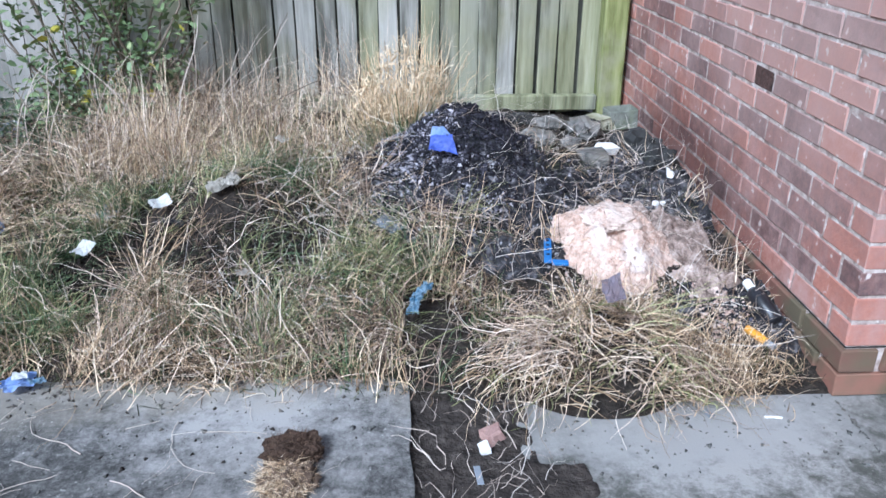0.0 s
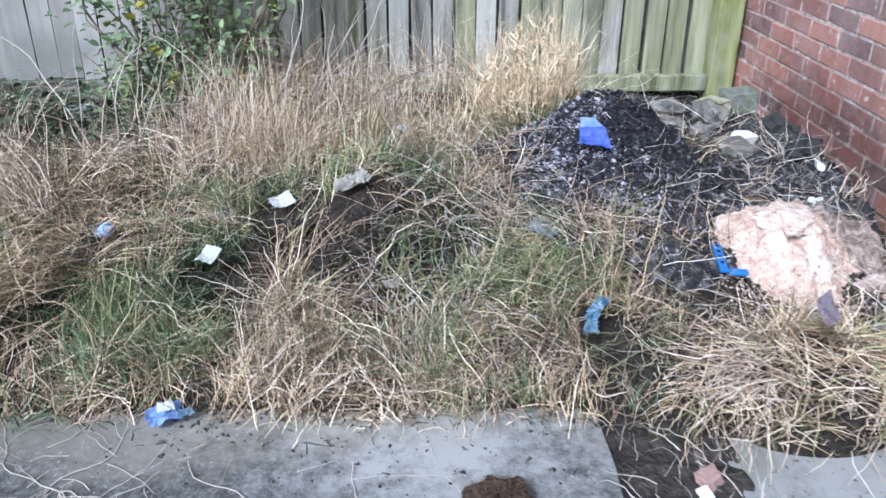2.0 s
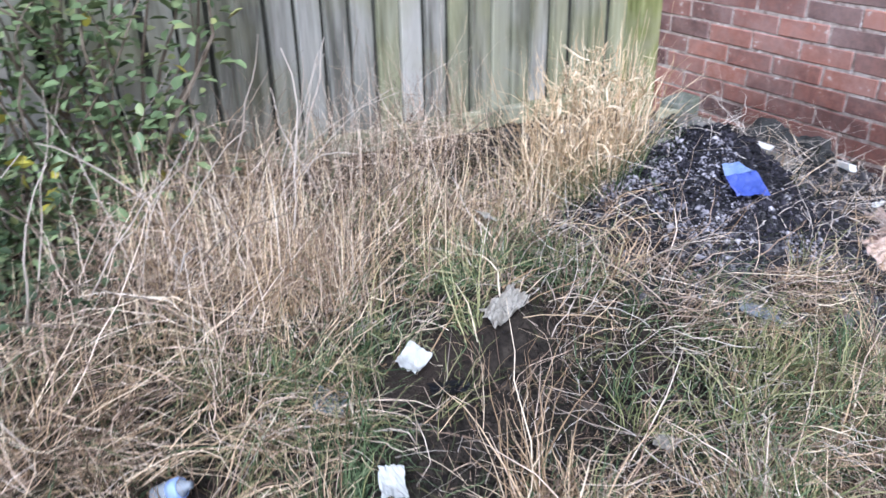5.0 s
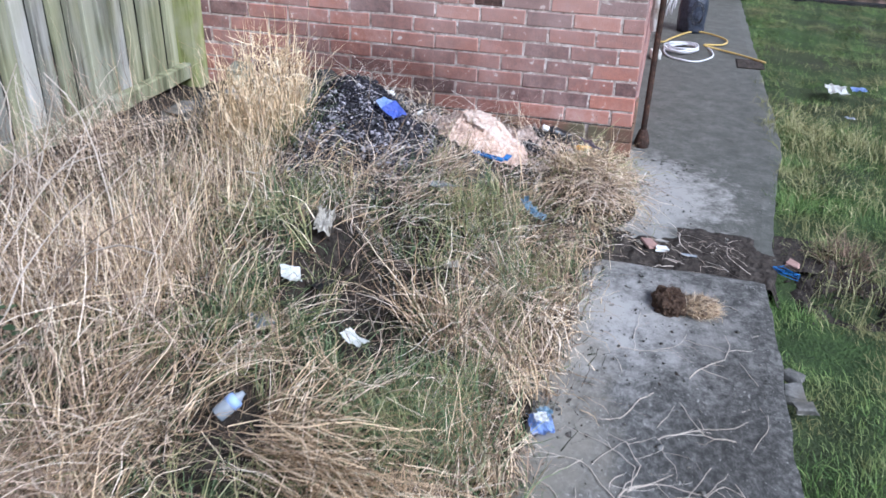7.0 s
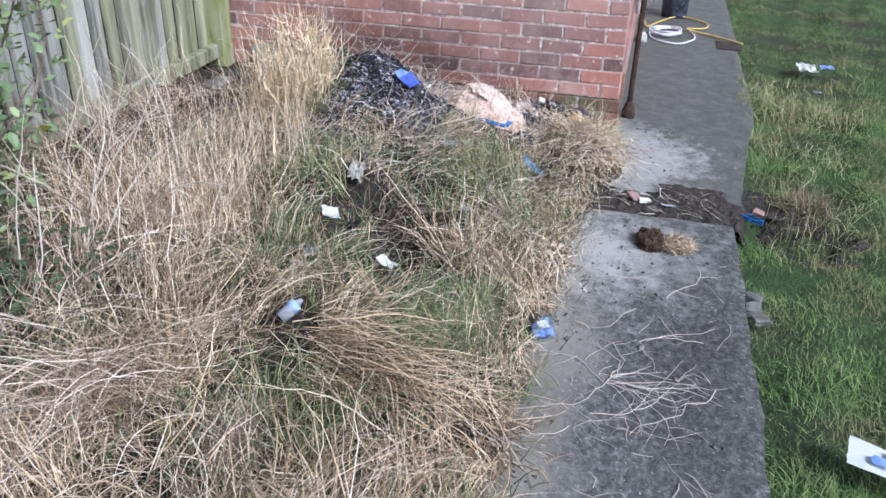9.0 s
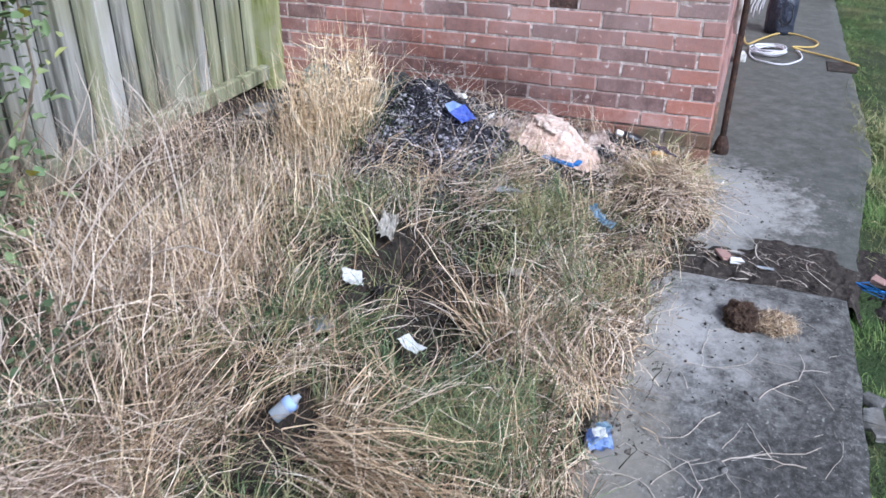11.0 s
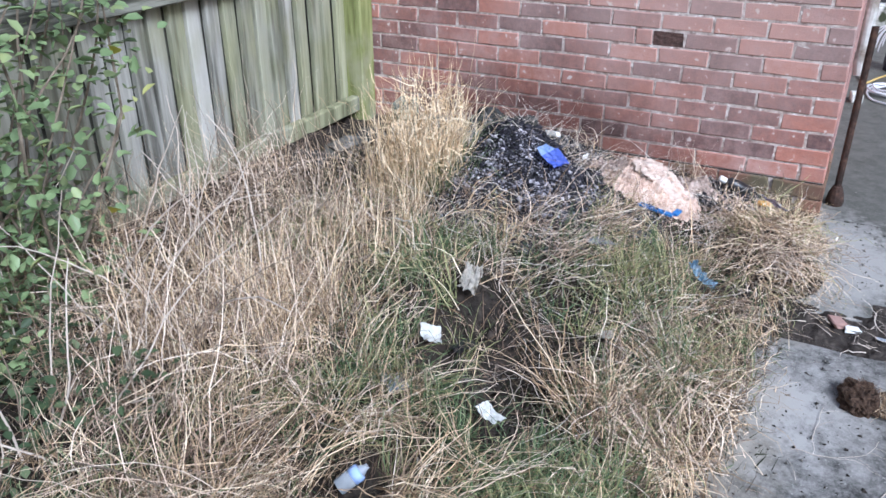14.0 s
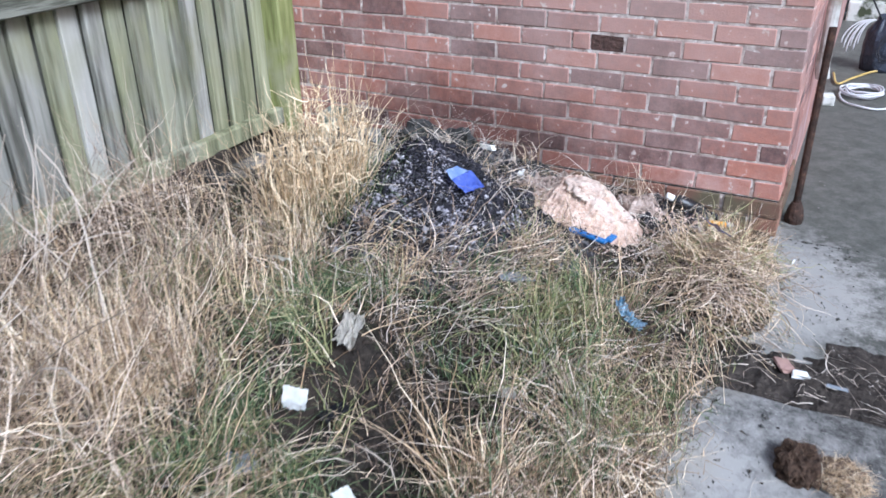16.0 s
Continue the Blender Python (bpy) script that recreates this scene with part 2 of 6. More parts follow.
def streaked(m, lo=0.51, hi=0.66, dark=0.45):
    """Adds long dark weather streaks to an upright board's colour."""
    n, l = m.node_tree.nodes, m.node_tree.links
    b = n["Principled BSDF"]
    was = b.inputs["Base Color"].links[0].from_socket
    geo, mp, nz, mr, mx = (n.new("ShaderNode" + k) for k in ("NewGeometry", "Mapping", "TexNoise", "MapRange", "Mix"))
    mp.inputs["Scale"].default_value = (11, 11, 1.3)
    l.new(geo.outputs["Position"], mp.inputs["Vector"])
    l.new(mp.outputs[0], nz.inputs["Vector"])
    nz.inputs["Scale"].default_value, nz.inputs["Detail"].default_value = 1.6, 6
    mr.inputs["From Min"].default_value, mr.inputs["From Max"].default_value, mr.inputs["To Max"].default_value = lo, hi, 0.8
    l.new(nz.outputs["Fac"], mr.inputs["Value"])
    mx.data_type, mx.blend_type = "RGBA", "MULTIPLY"
    l.new(mr.outputs[0], mx.inputs["Factor"])
    l.new(was, mx.inputs["A"])
    mx.inputs["B"].default_value = (dark, dark, dark * 0.92, 1)
    l.new(mx.outputs["Result"], b.inputs["Base Color"])


def tinted(m, centre, reach, lo, hi, tint, strength=0.85, noise_scale=6.0, way="MULTIPLY"):
    """Adds one patch of soot, dust or algae with a ragged outline about a place; reach is its half size along x, y and z."""
    n, l = m.node_tree.nodes, m.node_tree.links
    b = n["Principled BSDF"]
    was = b.inputs["Base Color"].links[0].from_socket
    geo, mp, ln, nz, ad, mr, mx = (n.new("ShaderNode" + k) for k in ("NewGeometry", "Mapping", "VectorMath", "TexNoise", "Math", "MapRange", "Mix"))
    mp.inputs["Scale"].default_value = tuple(1 / r for r in reach)
    mp.inputs["Location"].default_value = tuple(-c / r for c, r in zip(centre, reach))
    l.new(geo.outputs["Position"], mp.inputs["Vector"])
    ln.operation = "LENGTH"
    l.new(mp.outputs[0], ln.inputs[0])
    nz.inputs["Scale"].default_value, nz.inputs["Detail"].default_value, nz.inputs["Roughness"].default_value = noise_scale, 9, 0.7
    l.new(geo.outputs["Position"], nz.inputs["Vector"])
    ad.operation = "MULTIPLY_ADD"
    l.new(nz.outputs["Fac"], ad.inputs[0])
    ad.inputs[1].default_value = 1.6
    l.new(ln.outputs["Value"], ad.inputs[2])
    mr.inputs["From Min"].default_value, mr.inputs["From Max"].default_value = hi + 0.8, lo + 0.8
    mr.inputs["To Max"].default_value = strength
    l.new(ad.outputs[0], mr.inputs["Value"])
    mx.data_type, mx.blend_type = "RGBA", way
    l.new(mr.outputs[0], mx.inputs["Factor"])
    l.new(was, mx.inputs["A"])
    mx.inputs["B"].default_value = (*tint, 1)
    l.new(mx.outputs["Result"], b.inputs["Base Color"])


for m in (M_BRICK, M_MORTAR):
    tinted(m, (0, 1.35, 0.22), (0.5, 0.95, 0.36), 0.35, 1.15, (0.42, 0.39, 0.38))
tinted(M_BRICK, (0, 0.55, 1.0), (0.6, 0.95, 0.55), 0.2, 1.25, (0.58, 0.42, 0.375), 0.5, 9.0, "MIX")
tinted(M_CONC, (-2.4, 0.16, 0.03), (1.6, 0.26, 0.3), 0.3, 1.1, (0.38, 0.345, 0.285), 0.8, 7.0, "MIX")
tinted(M_CONC, (-2.55, 0.14, 0.03), (0.5, 0.22, 0.3), 0.2, 1.0, (0.085, 0.08, 0.065), 0.5, 7.0, "MIX")
tinted(M_CONC_WET, (-0.58, 0.0, 0.0), (0.86, 0.32, 0.3), 0.72, 0.98, (0.36, 0.35, 0.33), 0.7, 6.0, "MIX")
tinted(M_CONC, (-2.1, -0.42, 0.03), (1.2, 0.24, 0.3), 0.2, 1.2, (0.62, 0.61, 0.60), 0.9, 5.0)
streaked(M_BOARD)
streaked(M_BOARD_GREEN)
M_POST = material("algae_post", [(0.34, (0.13, 0.14, 0.05)), (0.5, (0.25, 0.27, 0.10)), (0.66, (0.36, 0.37, 0.17))], scale=5, detail=9, rough=0.9, bump=0.4, bump_scale=30, dist=0.003, stretch=(5, 5, 0.6), stain=(0.36, 0.35, 0.24), stain_scale=5, stain_lo=0.5, stain_hi=0.75)
M_BOARD_PALE = material("pale_board", [(0.1, (0.26, 0.24, 0.215)), (0.5, (0.44, 0.415, 0.38)), (0.9, (0.58, 0.55, 0.52))], scale=4, detail=8, rough=0.92, bump=0.4, bump_scale=24, dist=0.004, vary="object", own=0.4, inner=0.9, stretch=(6, 6, 0.45), stain=(0.25, 0.245, 0.22), stain_scale=1.6, stain_lo=0.5, stain_hi=0.7)
# near-black, so the slits between fence boards look shaded
M_GAP_SHADE = material("gap_shade", [(0.3, (0.03, 0.03, 0.025)), (0.7, (0.09, 0.09, 0.07))], scale=9, rough=0.95)
M_RAIL = material("mossy_rail", [(0.38, (0.04, 0.04, 0.032)), (0.5, (0.115, 0.115, 0.09)), (0.64, (0.26, 0.26, 0.215))], scale=7, rough=0.9, bump=0.6, bump_scale=40, dist=0.004, stretch=(0.6, 6, 6))
M_LEAF = material("bush_leaf", [(0.0, (0.10, 0.15, 0.065)), (0.55, (0.22, 0.30, 0.14)), (0.85, (0.27, 0.33, 0.15)), (1.0, (0.42, 0.42, 0.15))], scale=3, rough=0.5, bump=0, vary="island", spec=0.4)
M_LEAF_DARK = material("weed_leaf", [(0.0, (0.03, 0.05, 0.024)), (0.6, (0.075, 0.11, 0.052)), (1.0, (0.15, 0.18, 0.09))], scale=3, rough=0.55, bump=0, vary="island", spec=0.35)
M_YELLOW_LEAF = material("yellow_leaf", [(0.3, (0.62, 0.56, 0.06)), (0.7, (0.78, 0.70, 0.14))], scale=20, rough=0.55, bump=0.1)
M_TWIG = material("bark_twig", [(0.3, (0.12, 0.09, 0.065)), (0.7, (0.30, 0.25, 0.19))], scale=20, rough=0.9, bump=0.3)
M_STONE = material("grey_stone", [(0.38, (0.055, 0.055, 0.05)), (0.5, (0.15, 0.145, 0.135)), (0.66, (0.30, 0.29, 0.27))], scale=14, rough=0.92, bump=0.8, bump_scale=50, dist=0.006, stain=(0.20, 0.18, 0.15), stain_scale=6)
M_PALESTONE = material("pale_stone", [(0.36, (0.24, 0.235, 0.15)), (0.5, (0.38, 0.37, 0.26)), (0.66, (0.50, 0.49, 0.38))], scale=14, rough=0.92, bump=0.6, bump_scale=50, dist=0.005)
M_BLOCK = material("breeze_block", [(0.3, (0.15, 0.16, 0.13)), (0.7, (0.30, 0.31, 0.27))], scale=20, rough=0.95, bump=0.9, bump_scale=80, dist=0.004, stain=(0.14, 0.18, 0.07), stain_scale=6)
M_SPALL = material("spalled_brick", [(0.3, (0.045, 0.032, 0.028)), (0.7, (0.15, 0.085, 0.07))], scale=30, rough=0.95, bump=1.0, bump_scale=60, dist=0.01)
M_CHAR = material("charred_stone", [(0.3, (0.015, 0.015, 0.015)), (0.7, (0.07, 0.07, 0.068))], scale=14, rough=0.95, bump=0.8, bump_scale=50)
M_BLUE = material("blue_plastic", [(0.3, (0.09, 0.15, 0.62)), (0.7, (0.19, 0.27, 0.80))], scale=8, rough=0.4, bump=0.3, bump_scale=25, spec=0.5)
M_PALEBLUE = material("pale_blue_plastic", [(0.3, (0.28, 0.42, 0.80)), (0.7, (0.50, 0.62, 0.88))], scale=14, rough=0.4, bump=0.3, bump_scale=25)
M_BLUEBAR = material("bright_blue_plastic", [(0.3, (0.03, 0.14, 0.42)), (0.7, (0.06, 0.23, 0.55))], scale=20, rough=0.45, bump=0.2)
# near-black blue for the shade inside the bracket's slots
M_SLOT_SHADE = material("slot_shade", [(0.3, (0.01, 0.015, 0.04)), (0.7, (0.02, 0.03, 0.07))], scale=20)
M_CYAN = material("cyan_wrapper", [(0.38, (0.10, 0.27, 0.44)), (0.62, (0.52, 0.68, 0.80))], scale=40, rough=0.3, bump=0.5, bump_scale=40, spec=0.6, trans=0.3)
M_WHITE = material("white_paper", [(0.3, (0.87, 0.87, 0.84)), (0.7, (0.92, 0.92, 0.89))], scale=12, rough=0.75, bump=0.1, bump_scale=30)
M_GREYCLOTH = material("dirty_cloth", [(0.3, (0.54, 0.50, 0.43)), (0.7, (0.76, 0.72, 0.65))], scale=14, rough=0.95, bump=0.6, bump_scale=60)
M_CLEAR = material("clear_plastic", [(0.3, (0.55, 0.60, 0.66)), (0.7, (0.72, 0.77, 0.82))], scale=12, rough=0.2, bump=0.4, bump_scale=25, spec=0.6, trans=0.55)
M_PURPLE = material("violet_plastic", [(0.3, (0.34, 0.33, 0.46)), (0.7, (0.50, 0.48, 0.60))], scale=12, rough=0.25, bump=0.2, spec=0.6, trans=0.6)
M_ORANGE = material("orange_plastic", [(0.3, (0.80, 0.34, 0.02)), (0.7, (0.88, 0.44, 0.04))], scale=20, rough=0.4, bump=0.15, spec=0.5)
M_BLACK = material("black_plastic", [(0.3, (0.012, 0.012, 0.014)), (0.7, (0.03, 0.03, 0.035))], scale=10, rough=0.35, bump=0.4, bump_scale=20, spec=0.5)
M_BINBAG = material("black_bag", [(0.3, (0.018, 0.022, 0.035)), (0.7, (0.045, 0.055, 0.085))], scale=10, rough=0.4, bump=0.9, bump_scale=16, dist=0.03, spec=0.5)
M_GREYPL = material("grey_plastic", [(0.3, (0.30, 0.31, 0.33)), (0.7, (0.42, 0.43, 0.45))], scale=20, rough=0.4, bump=0.1)
M_HOSEW = material("white_hose", [(0.3, (0.58, 0.58, 0.62)), (0.7, (0.74, 0.74, 0.76))], scale=8, rough=0.5, bump=0.1)
M_HOSEY = material("yellow_hose", [(0.3, (0.48, 0.34, 0.10)), (0.7, (0.62, 0.46, 0.18))], scale=8, rough=0.5, bump=0.1)
M_RUST = material("rusty_iron", [(0.36, (0.03, 0.022, 0.018)), (0.55, (0.07, 0.042, 0.032)), (0.7, (0.14, 0.08, 0.055))], scale=25, rough=0.85, bump=0.6, bump_scale=90, metal=0.2)
M_PIPE = material("painted_pipe", [(0.35, (0.50, 0.49, 0.46)), (0.65, (0.70, 0.69, 0.66))], scale=12, rough=0.5, bump=0.3, stain=(0.28, 0.24, 0.2), stain_scale=9)
M_RENDER = material("white_render", [(0.3, (0.74, 0.73, 0.71)), (0.7, (0.82, 0.82, 0.80))], scale=5, rough=0.85, bump=0.3, bump_scale=60)
M_STEP = material("flaking_white_paint", [(0.35, (0.35, 0.36, 0.30)), (0.5, (0.66, 0.66, 0.62)), (0.7, (0.76, 0.76, 0.73))], scale=9, rough=0.85, bump=0.5, stain=(0.07, 0.08, 0.045), stain_scale=7, stain_lo=0.46, stain_hi=0.56)
M_ROOF = material("felt_roof", [(0.3, (0.06, 0.06, 0.06)), (0.7, (0.12, 0.12, 0.12))], scale=15, rough=0.95)
M_KERB = material("mossy_brick_edging", [(0.36, (0.05, 0.045, 0.035)), (0.5, (0.15, 0.11, 0.09)), (0.66, (0.30, 0.20, 0.17))], scale=9, rough=0.95, bump=0.8, stain=(0.06, 0.07, 0.035), stain_scale=4, stain_lo=0.45, stain_hi=0.6)
M_TARMAC = material("tarmac", [(0.3, (0.018, 0.018, 0.019)), (0.7, (0.055, 0.053, 0.052))], scale=24, rough=1.0, bump=0.4, spec=0.08)
M_PINKBRICK = material("broken_brick", [(0.3, (0.30, 0.18, 0.15)), (0.7, (0.46, 0.30, 0.26))], scale=14, rough=0.95, bump=0.7)

# ---- mesh helpers ----
rng = np.random.default_rng(7)


def put(name, bm, mat, parent=None, smooth=False):
    me = bpy.data.meshes.new(name)
    bm.to_mesh(me)
    bm.free()
    me.materials.append(mat)
    if smooth:
        for p in me.polygons:
            p.use_smooth = True
    ob = new(name, me)
    ob.parent = parent
    return ob


def part(name, bm, mat, parent, label="", smooth=False):
    ob = put(name, bm, mat, parent, smooth)
    if label:
        tagged(ob, label)
    return ob


def holder(name, x, y, z, rz=0, rx=0, ry=0):
    ob = new(name)
    ob.matrix_basis = pose(x, y, z, rx, ry, rz)
    ob.empty_display_size = 0.05
    return ob


def box(x0, x1, y0, y1, z0, z1, bev=0.004, seg=1, bm=None):
    bm = bm or bmesh.new()
    r = bmesh.ops.create_cube(bm, size=1)
    vs = r["verts"]
    for v in vs:
        v.co = Vector(((x0 + x1) / 2 + v.co.x * (x1 - x0), (y0 + y1) / 2 + v.co.y * (y1 - y0), (z0 + z1) / 2 + v.co.z * (z1 - z0)))
    if bev:
        es = list({e for v in vs for e in v.link_edges})
        bmesh.ops.bevel(bm, geom=es, offset=bev, segments=seg, affect="EDGES", profile=0.5)
    return bm


def tube(points, radius, sides=6, bm=None, taper=1.0):
    """A round tube along points."""
    bm = bm or bmesh.new()
    pts = [Vector(p) for p in points]
    rings = []
    n = len(pts)
    up = Vector((0.13, 0.21, 0.97))
    for i, p in enumerate(pts):
        d = (pts[min(i + 1, n - 1)] - pts[max(i - 1, 0)]).normalized()
        s = d.cross(up)
        s = s.normalized() if s.length > 1e-4 else Vector((1, 0, 0))
        u = s.cross(d).normalized()
        r = radius * (1 + (taper - 1) * i / max(1, n - 1))
        rings.append([bm.verts.new(p + r * (math.cos(a) * s + math.sin(a) * u)) for a in (2 * math.pi * k / sides for k in range(sides))])
    for a, b in zip(rings, rings[1:]):
        for k in range(sides):
            bm.faces.new((a[k], a[(k + 1) % sides], b[(k + 1) % sides], b[k]))
    bm.faces.new(list(reversed(rings[0])))
    bm.faces.new(rings[-1])
    return bm


def lathe(profile, sides=14):
    """A turned solid about z from (radius, height) pairs."""
    bm = bmesh.new()
    rings = [[bm.verts.new((r * math.cos(2 * math.pi * k / sides), r * math.sin(2 * math.pi * k / sides), z)) for k in range(sides)] for r, z in profile]
    for a, b in zip(rings, rings[1:]):
        for k in range(sides):
            bm.faces.new((a[k], a[(k + 1) % sides], b[(k + 1) % sides], b[k]))
    bm.faces.new(list(reversed(rings[0])))
    bm.faces.new(rings[-1])
    return bm


def lump(sx, sy, sz, seed, rough=0.25, sub=2, freq=2.2, flat=0.0):
    """An uneven rock or clod; flat presses its underside."""
    bm = bmesh.new()
    bmesh.ops.create_icosphere(bm, subdivisions=sub, radius=1)
    off = Vector((seed * 3.17, seed * 1.31, seed * 7.7))
    for v in bm.verts:
        d = noise.noise(v.co * freq + off) * rough + noise.noise(v.co * freq * 2.7 + off) * rough * 0.5
        c = v.co * (1 + d)
        if c.z < -flat and flat:
            c.z = -flat
        v.co = Vector((c.x * sx, c.y * sy, c.z * sz))
    return bm


def chunk(sx, sy, sz, seed):
    """A broken angular piece."""
    bm = box(-sx, sx, -sy, sy, -sz, sz, min(sx, sy, sz) * 0.25)
    off = Vector((seed * 1.7, seed * 4.1, seed * 0.9))
    for v in bm.verts:
        u = Vector((v.co.x / sx, v.co.y / sy, v.co.z / sz))
        d = Vector((noise.noise(u * 0.9 + off), noise.noise(u * 0.9 + off * 2), noise.noise(u * 0.9 + off * 3)))
        v.co = Vector((v.co.x + d.x * sx * 0.8, v.co.y + d.y * sy * 0.8, v.co.z + d.z * sz * 0.8))
    return bm


def sheet(sx, sy, seed, crumple=0.3, n=12, thick=0.0015, fold=0.0, ragged=0.25):
    """A crumpled sheet with thickness and a ragged edge."""
    bm = bmesh.new()
    off = Vector((seed * 2.3, seed * 5.1, seed))
    grid = {}
    for i in range(n + 1):
        for j in range(n + 1):
            u, v = i / n * 2 - 1, j / n * 2 - 1
            k = 1 - ragged * abs(noise.noise(Vector((u * 2, v * 2, 0)) + off)) * max(abs(u), abs(v)) ** 3 * 1.6
            z = noise.noise(Vector((u * 1.6, v * 1.6, 3)) + off) * 0.6 + abs(noise.noise(Vector((u * 3.5, v * 3.5, 6)) + off)) * 0.6
            grid[i, j] = bm.verts.new((u * k * sx, v * k * sy, z * crumple * min(sx, sy) + fold * abs(u) ** 1.5 * sx))
    for i in range(n):
        for j in range(n):
            bm.faces.new((grid[i, j], grid[i + 1, j], grid[i + 1, j + 1], grid[i, j + 1]))
    bmesh.ops.solidify(bm, geom=bm.faces[:], thickness=thick)
    return bm


def raw_mesh(name, verts, faces, mat, parent=None):
    """One mesh from arrays of vertices and of quads or triangles."""
    me = bpy.data.meshes.new(name)
    nv, nf, k = len(verts), len(faces), faces.shape[1]
    me.vertices.add(nv)
    me.vertices.foreach_set("co", np.ascontiguousarray(verts, dtype=np.float32).ravel())
    me.loops.add(nf * k)
    me.loops.foreach_set("vertex_index", np.ascontiguousarray(faces, dtype=np.int32).ravel())
    me.polygons.add(nf)
    me.polygons.foreach_set("loop_start", np.arange(0, nf * k, k, dtype=np.int32))
    me.update(calc_edges=True)
    me.validate()
    me.materials.append(mat)
    ob = new(name, me)
    ob.parent = parent
    return ob


# ---- lie of the land ----
WAVES = [(rng.uniform(-1, 1), rng.uniform(-1, 1), rng.uniform(0, 6.28)) for _ in range(14)]


def wav(x, y, f, k=0):
    """Smooth noise of about -1..1 for arrays."""
    s = 0
    for i in range(5):
        a, b, c = WAVES[(i + k) % 14]
        s = s + np.sin(f * (a * x + b * y) * (1 + 0.35 * i) * 2.2 + c * (1 + k))
    return s / 3.0


def step01(a, b, v):
    t = np.clip((v - a) / (b - a), 0, 1)
    return t * t * (3 - 2 * t)


def blob(x, y, cx, cy, r):
    return np.exp(-((x - cx) ** 2 + (y - cy) ** 2) / (r * r))


def soil(x, y):
    """Height of the rough bed."""
    e = step01(-0.04, 0.75, y - 0.03 * wav(x, y, 3, 2))
    z = 0.012 + 0.15 * e + 0.05 * step01(0.7, 1.4, y)
    z = z + 0.09 * blob(x, y, -1.55, 1.05, 0.55) - 0.05 * step01(-2.2, -2.7, x) * e - 0.05 * step01(-0.5, -0.1, x) * (1 - step01(0.9, 1.5, y)) * e
    z = z - 0.12 * blob(x, y, -1.52, 0.66, 0.14) - 0.10 * blob(x, y, -1.92, 0.66, 0.16) - 0.07 * blob(x, y, -2.13, 0.52, 0.14)
    z = z + 0.08 * blob(x, y, -1.76, 0.93, 0.16) + 0.05 * blob(x, y, -1.30, 0.48, 0.22) - 0.06 * blob(x, y, -0.12, 2.2, 0.35)
    z = z + 0.28 * blob(x, y, -0.97, 1.05, 0.27) + 0.07 * blob(x, y, -0.72, 1.15, 0.25) + 0.05 * blob(x, y, -0.45, 1.75, 0.4)
    z = z + 0.012 * wav(x, y, 9, 4) * e + 0.008 * wav(x, y, 22, 1) * e
    return z


def path_edge(x):
    """The damp path's edge along the lawn."""
    return -0.625 - 0.15 * step01(-0.95, 0.65, x)


def lie(x, y):
    """Height of whatever is underfoot: bed, slabs or lawn."""
    z = np.where(y > 0.0, soil(x, y), np.where(x < -1.16, 0.03, np.where(x < -0.90, 0.006, 0.0)))
    return np.where(y < np.where(x < -1.0, -0.575, path_edge(x)), -0.03, z)


def zs(x, y):
    return float(lie(np.array([x]), np.array([y]))[0])


# litter that lies on top of the grass and keeps it down: x, y, radius
LITTER = [(-2.03, 0.85, 0.065), (-2.21, 0.585, 0.06), (-1.80, 0.84, 0.055), (-2.54, 0.78, 0.055), (-2.205, 0.07, 0.06), (-1.11, 0.29, 0.06), (-0.61, 0.14, 0.05), (-1.04, 0.89, 0.05)]


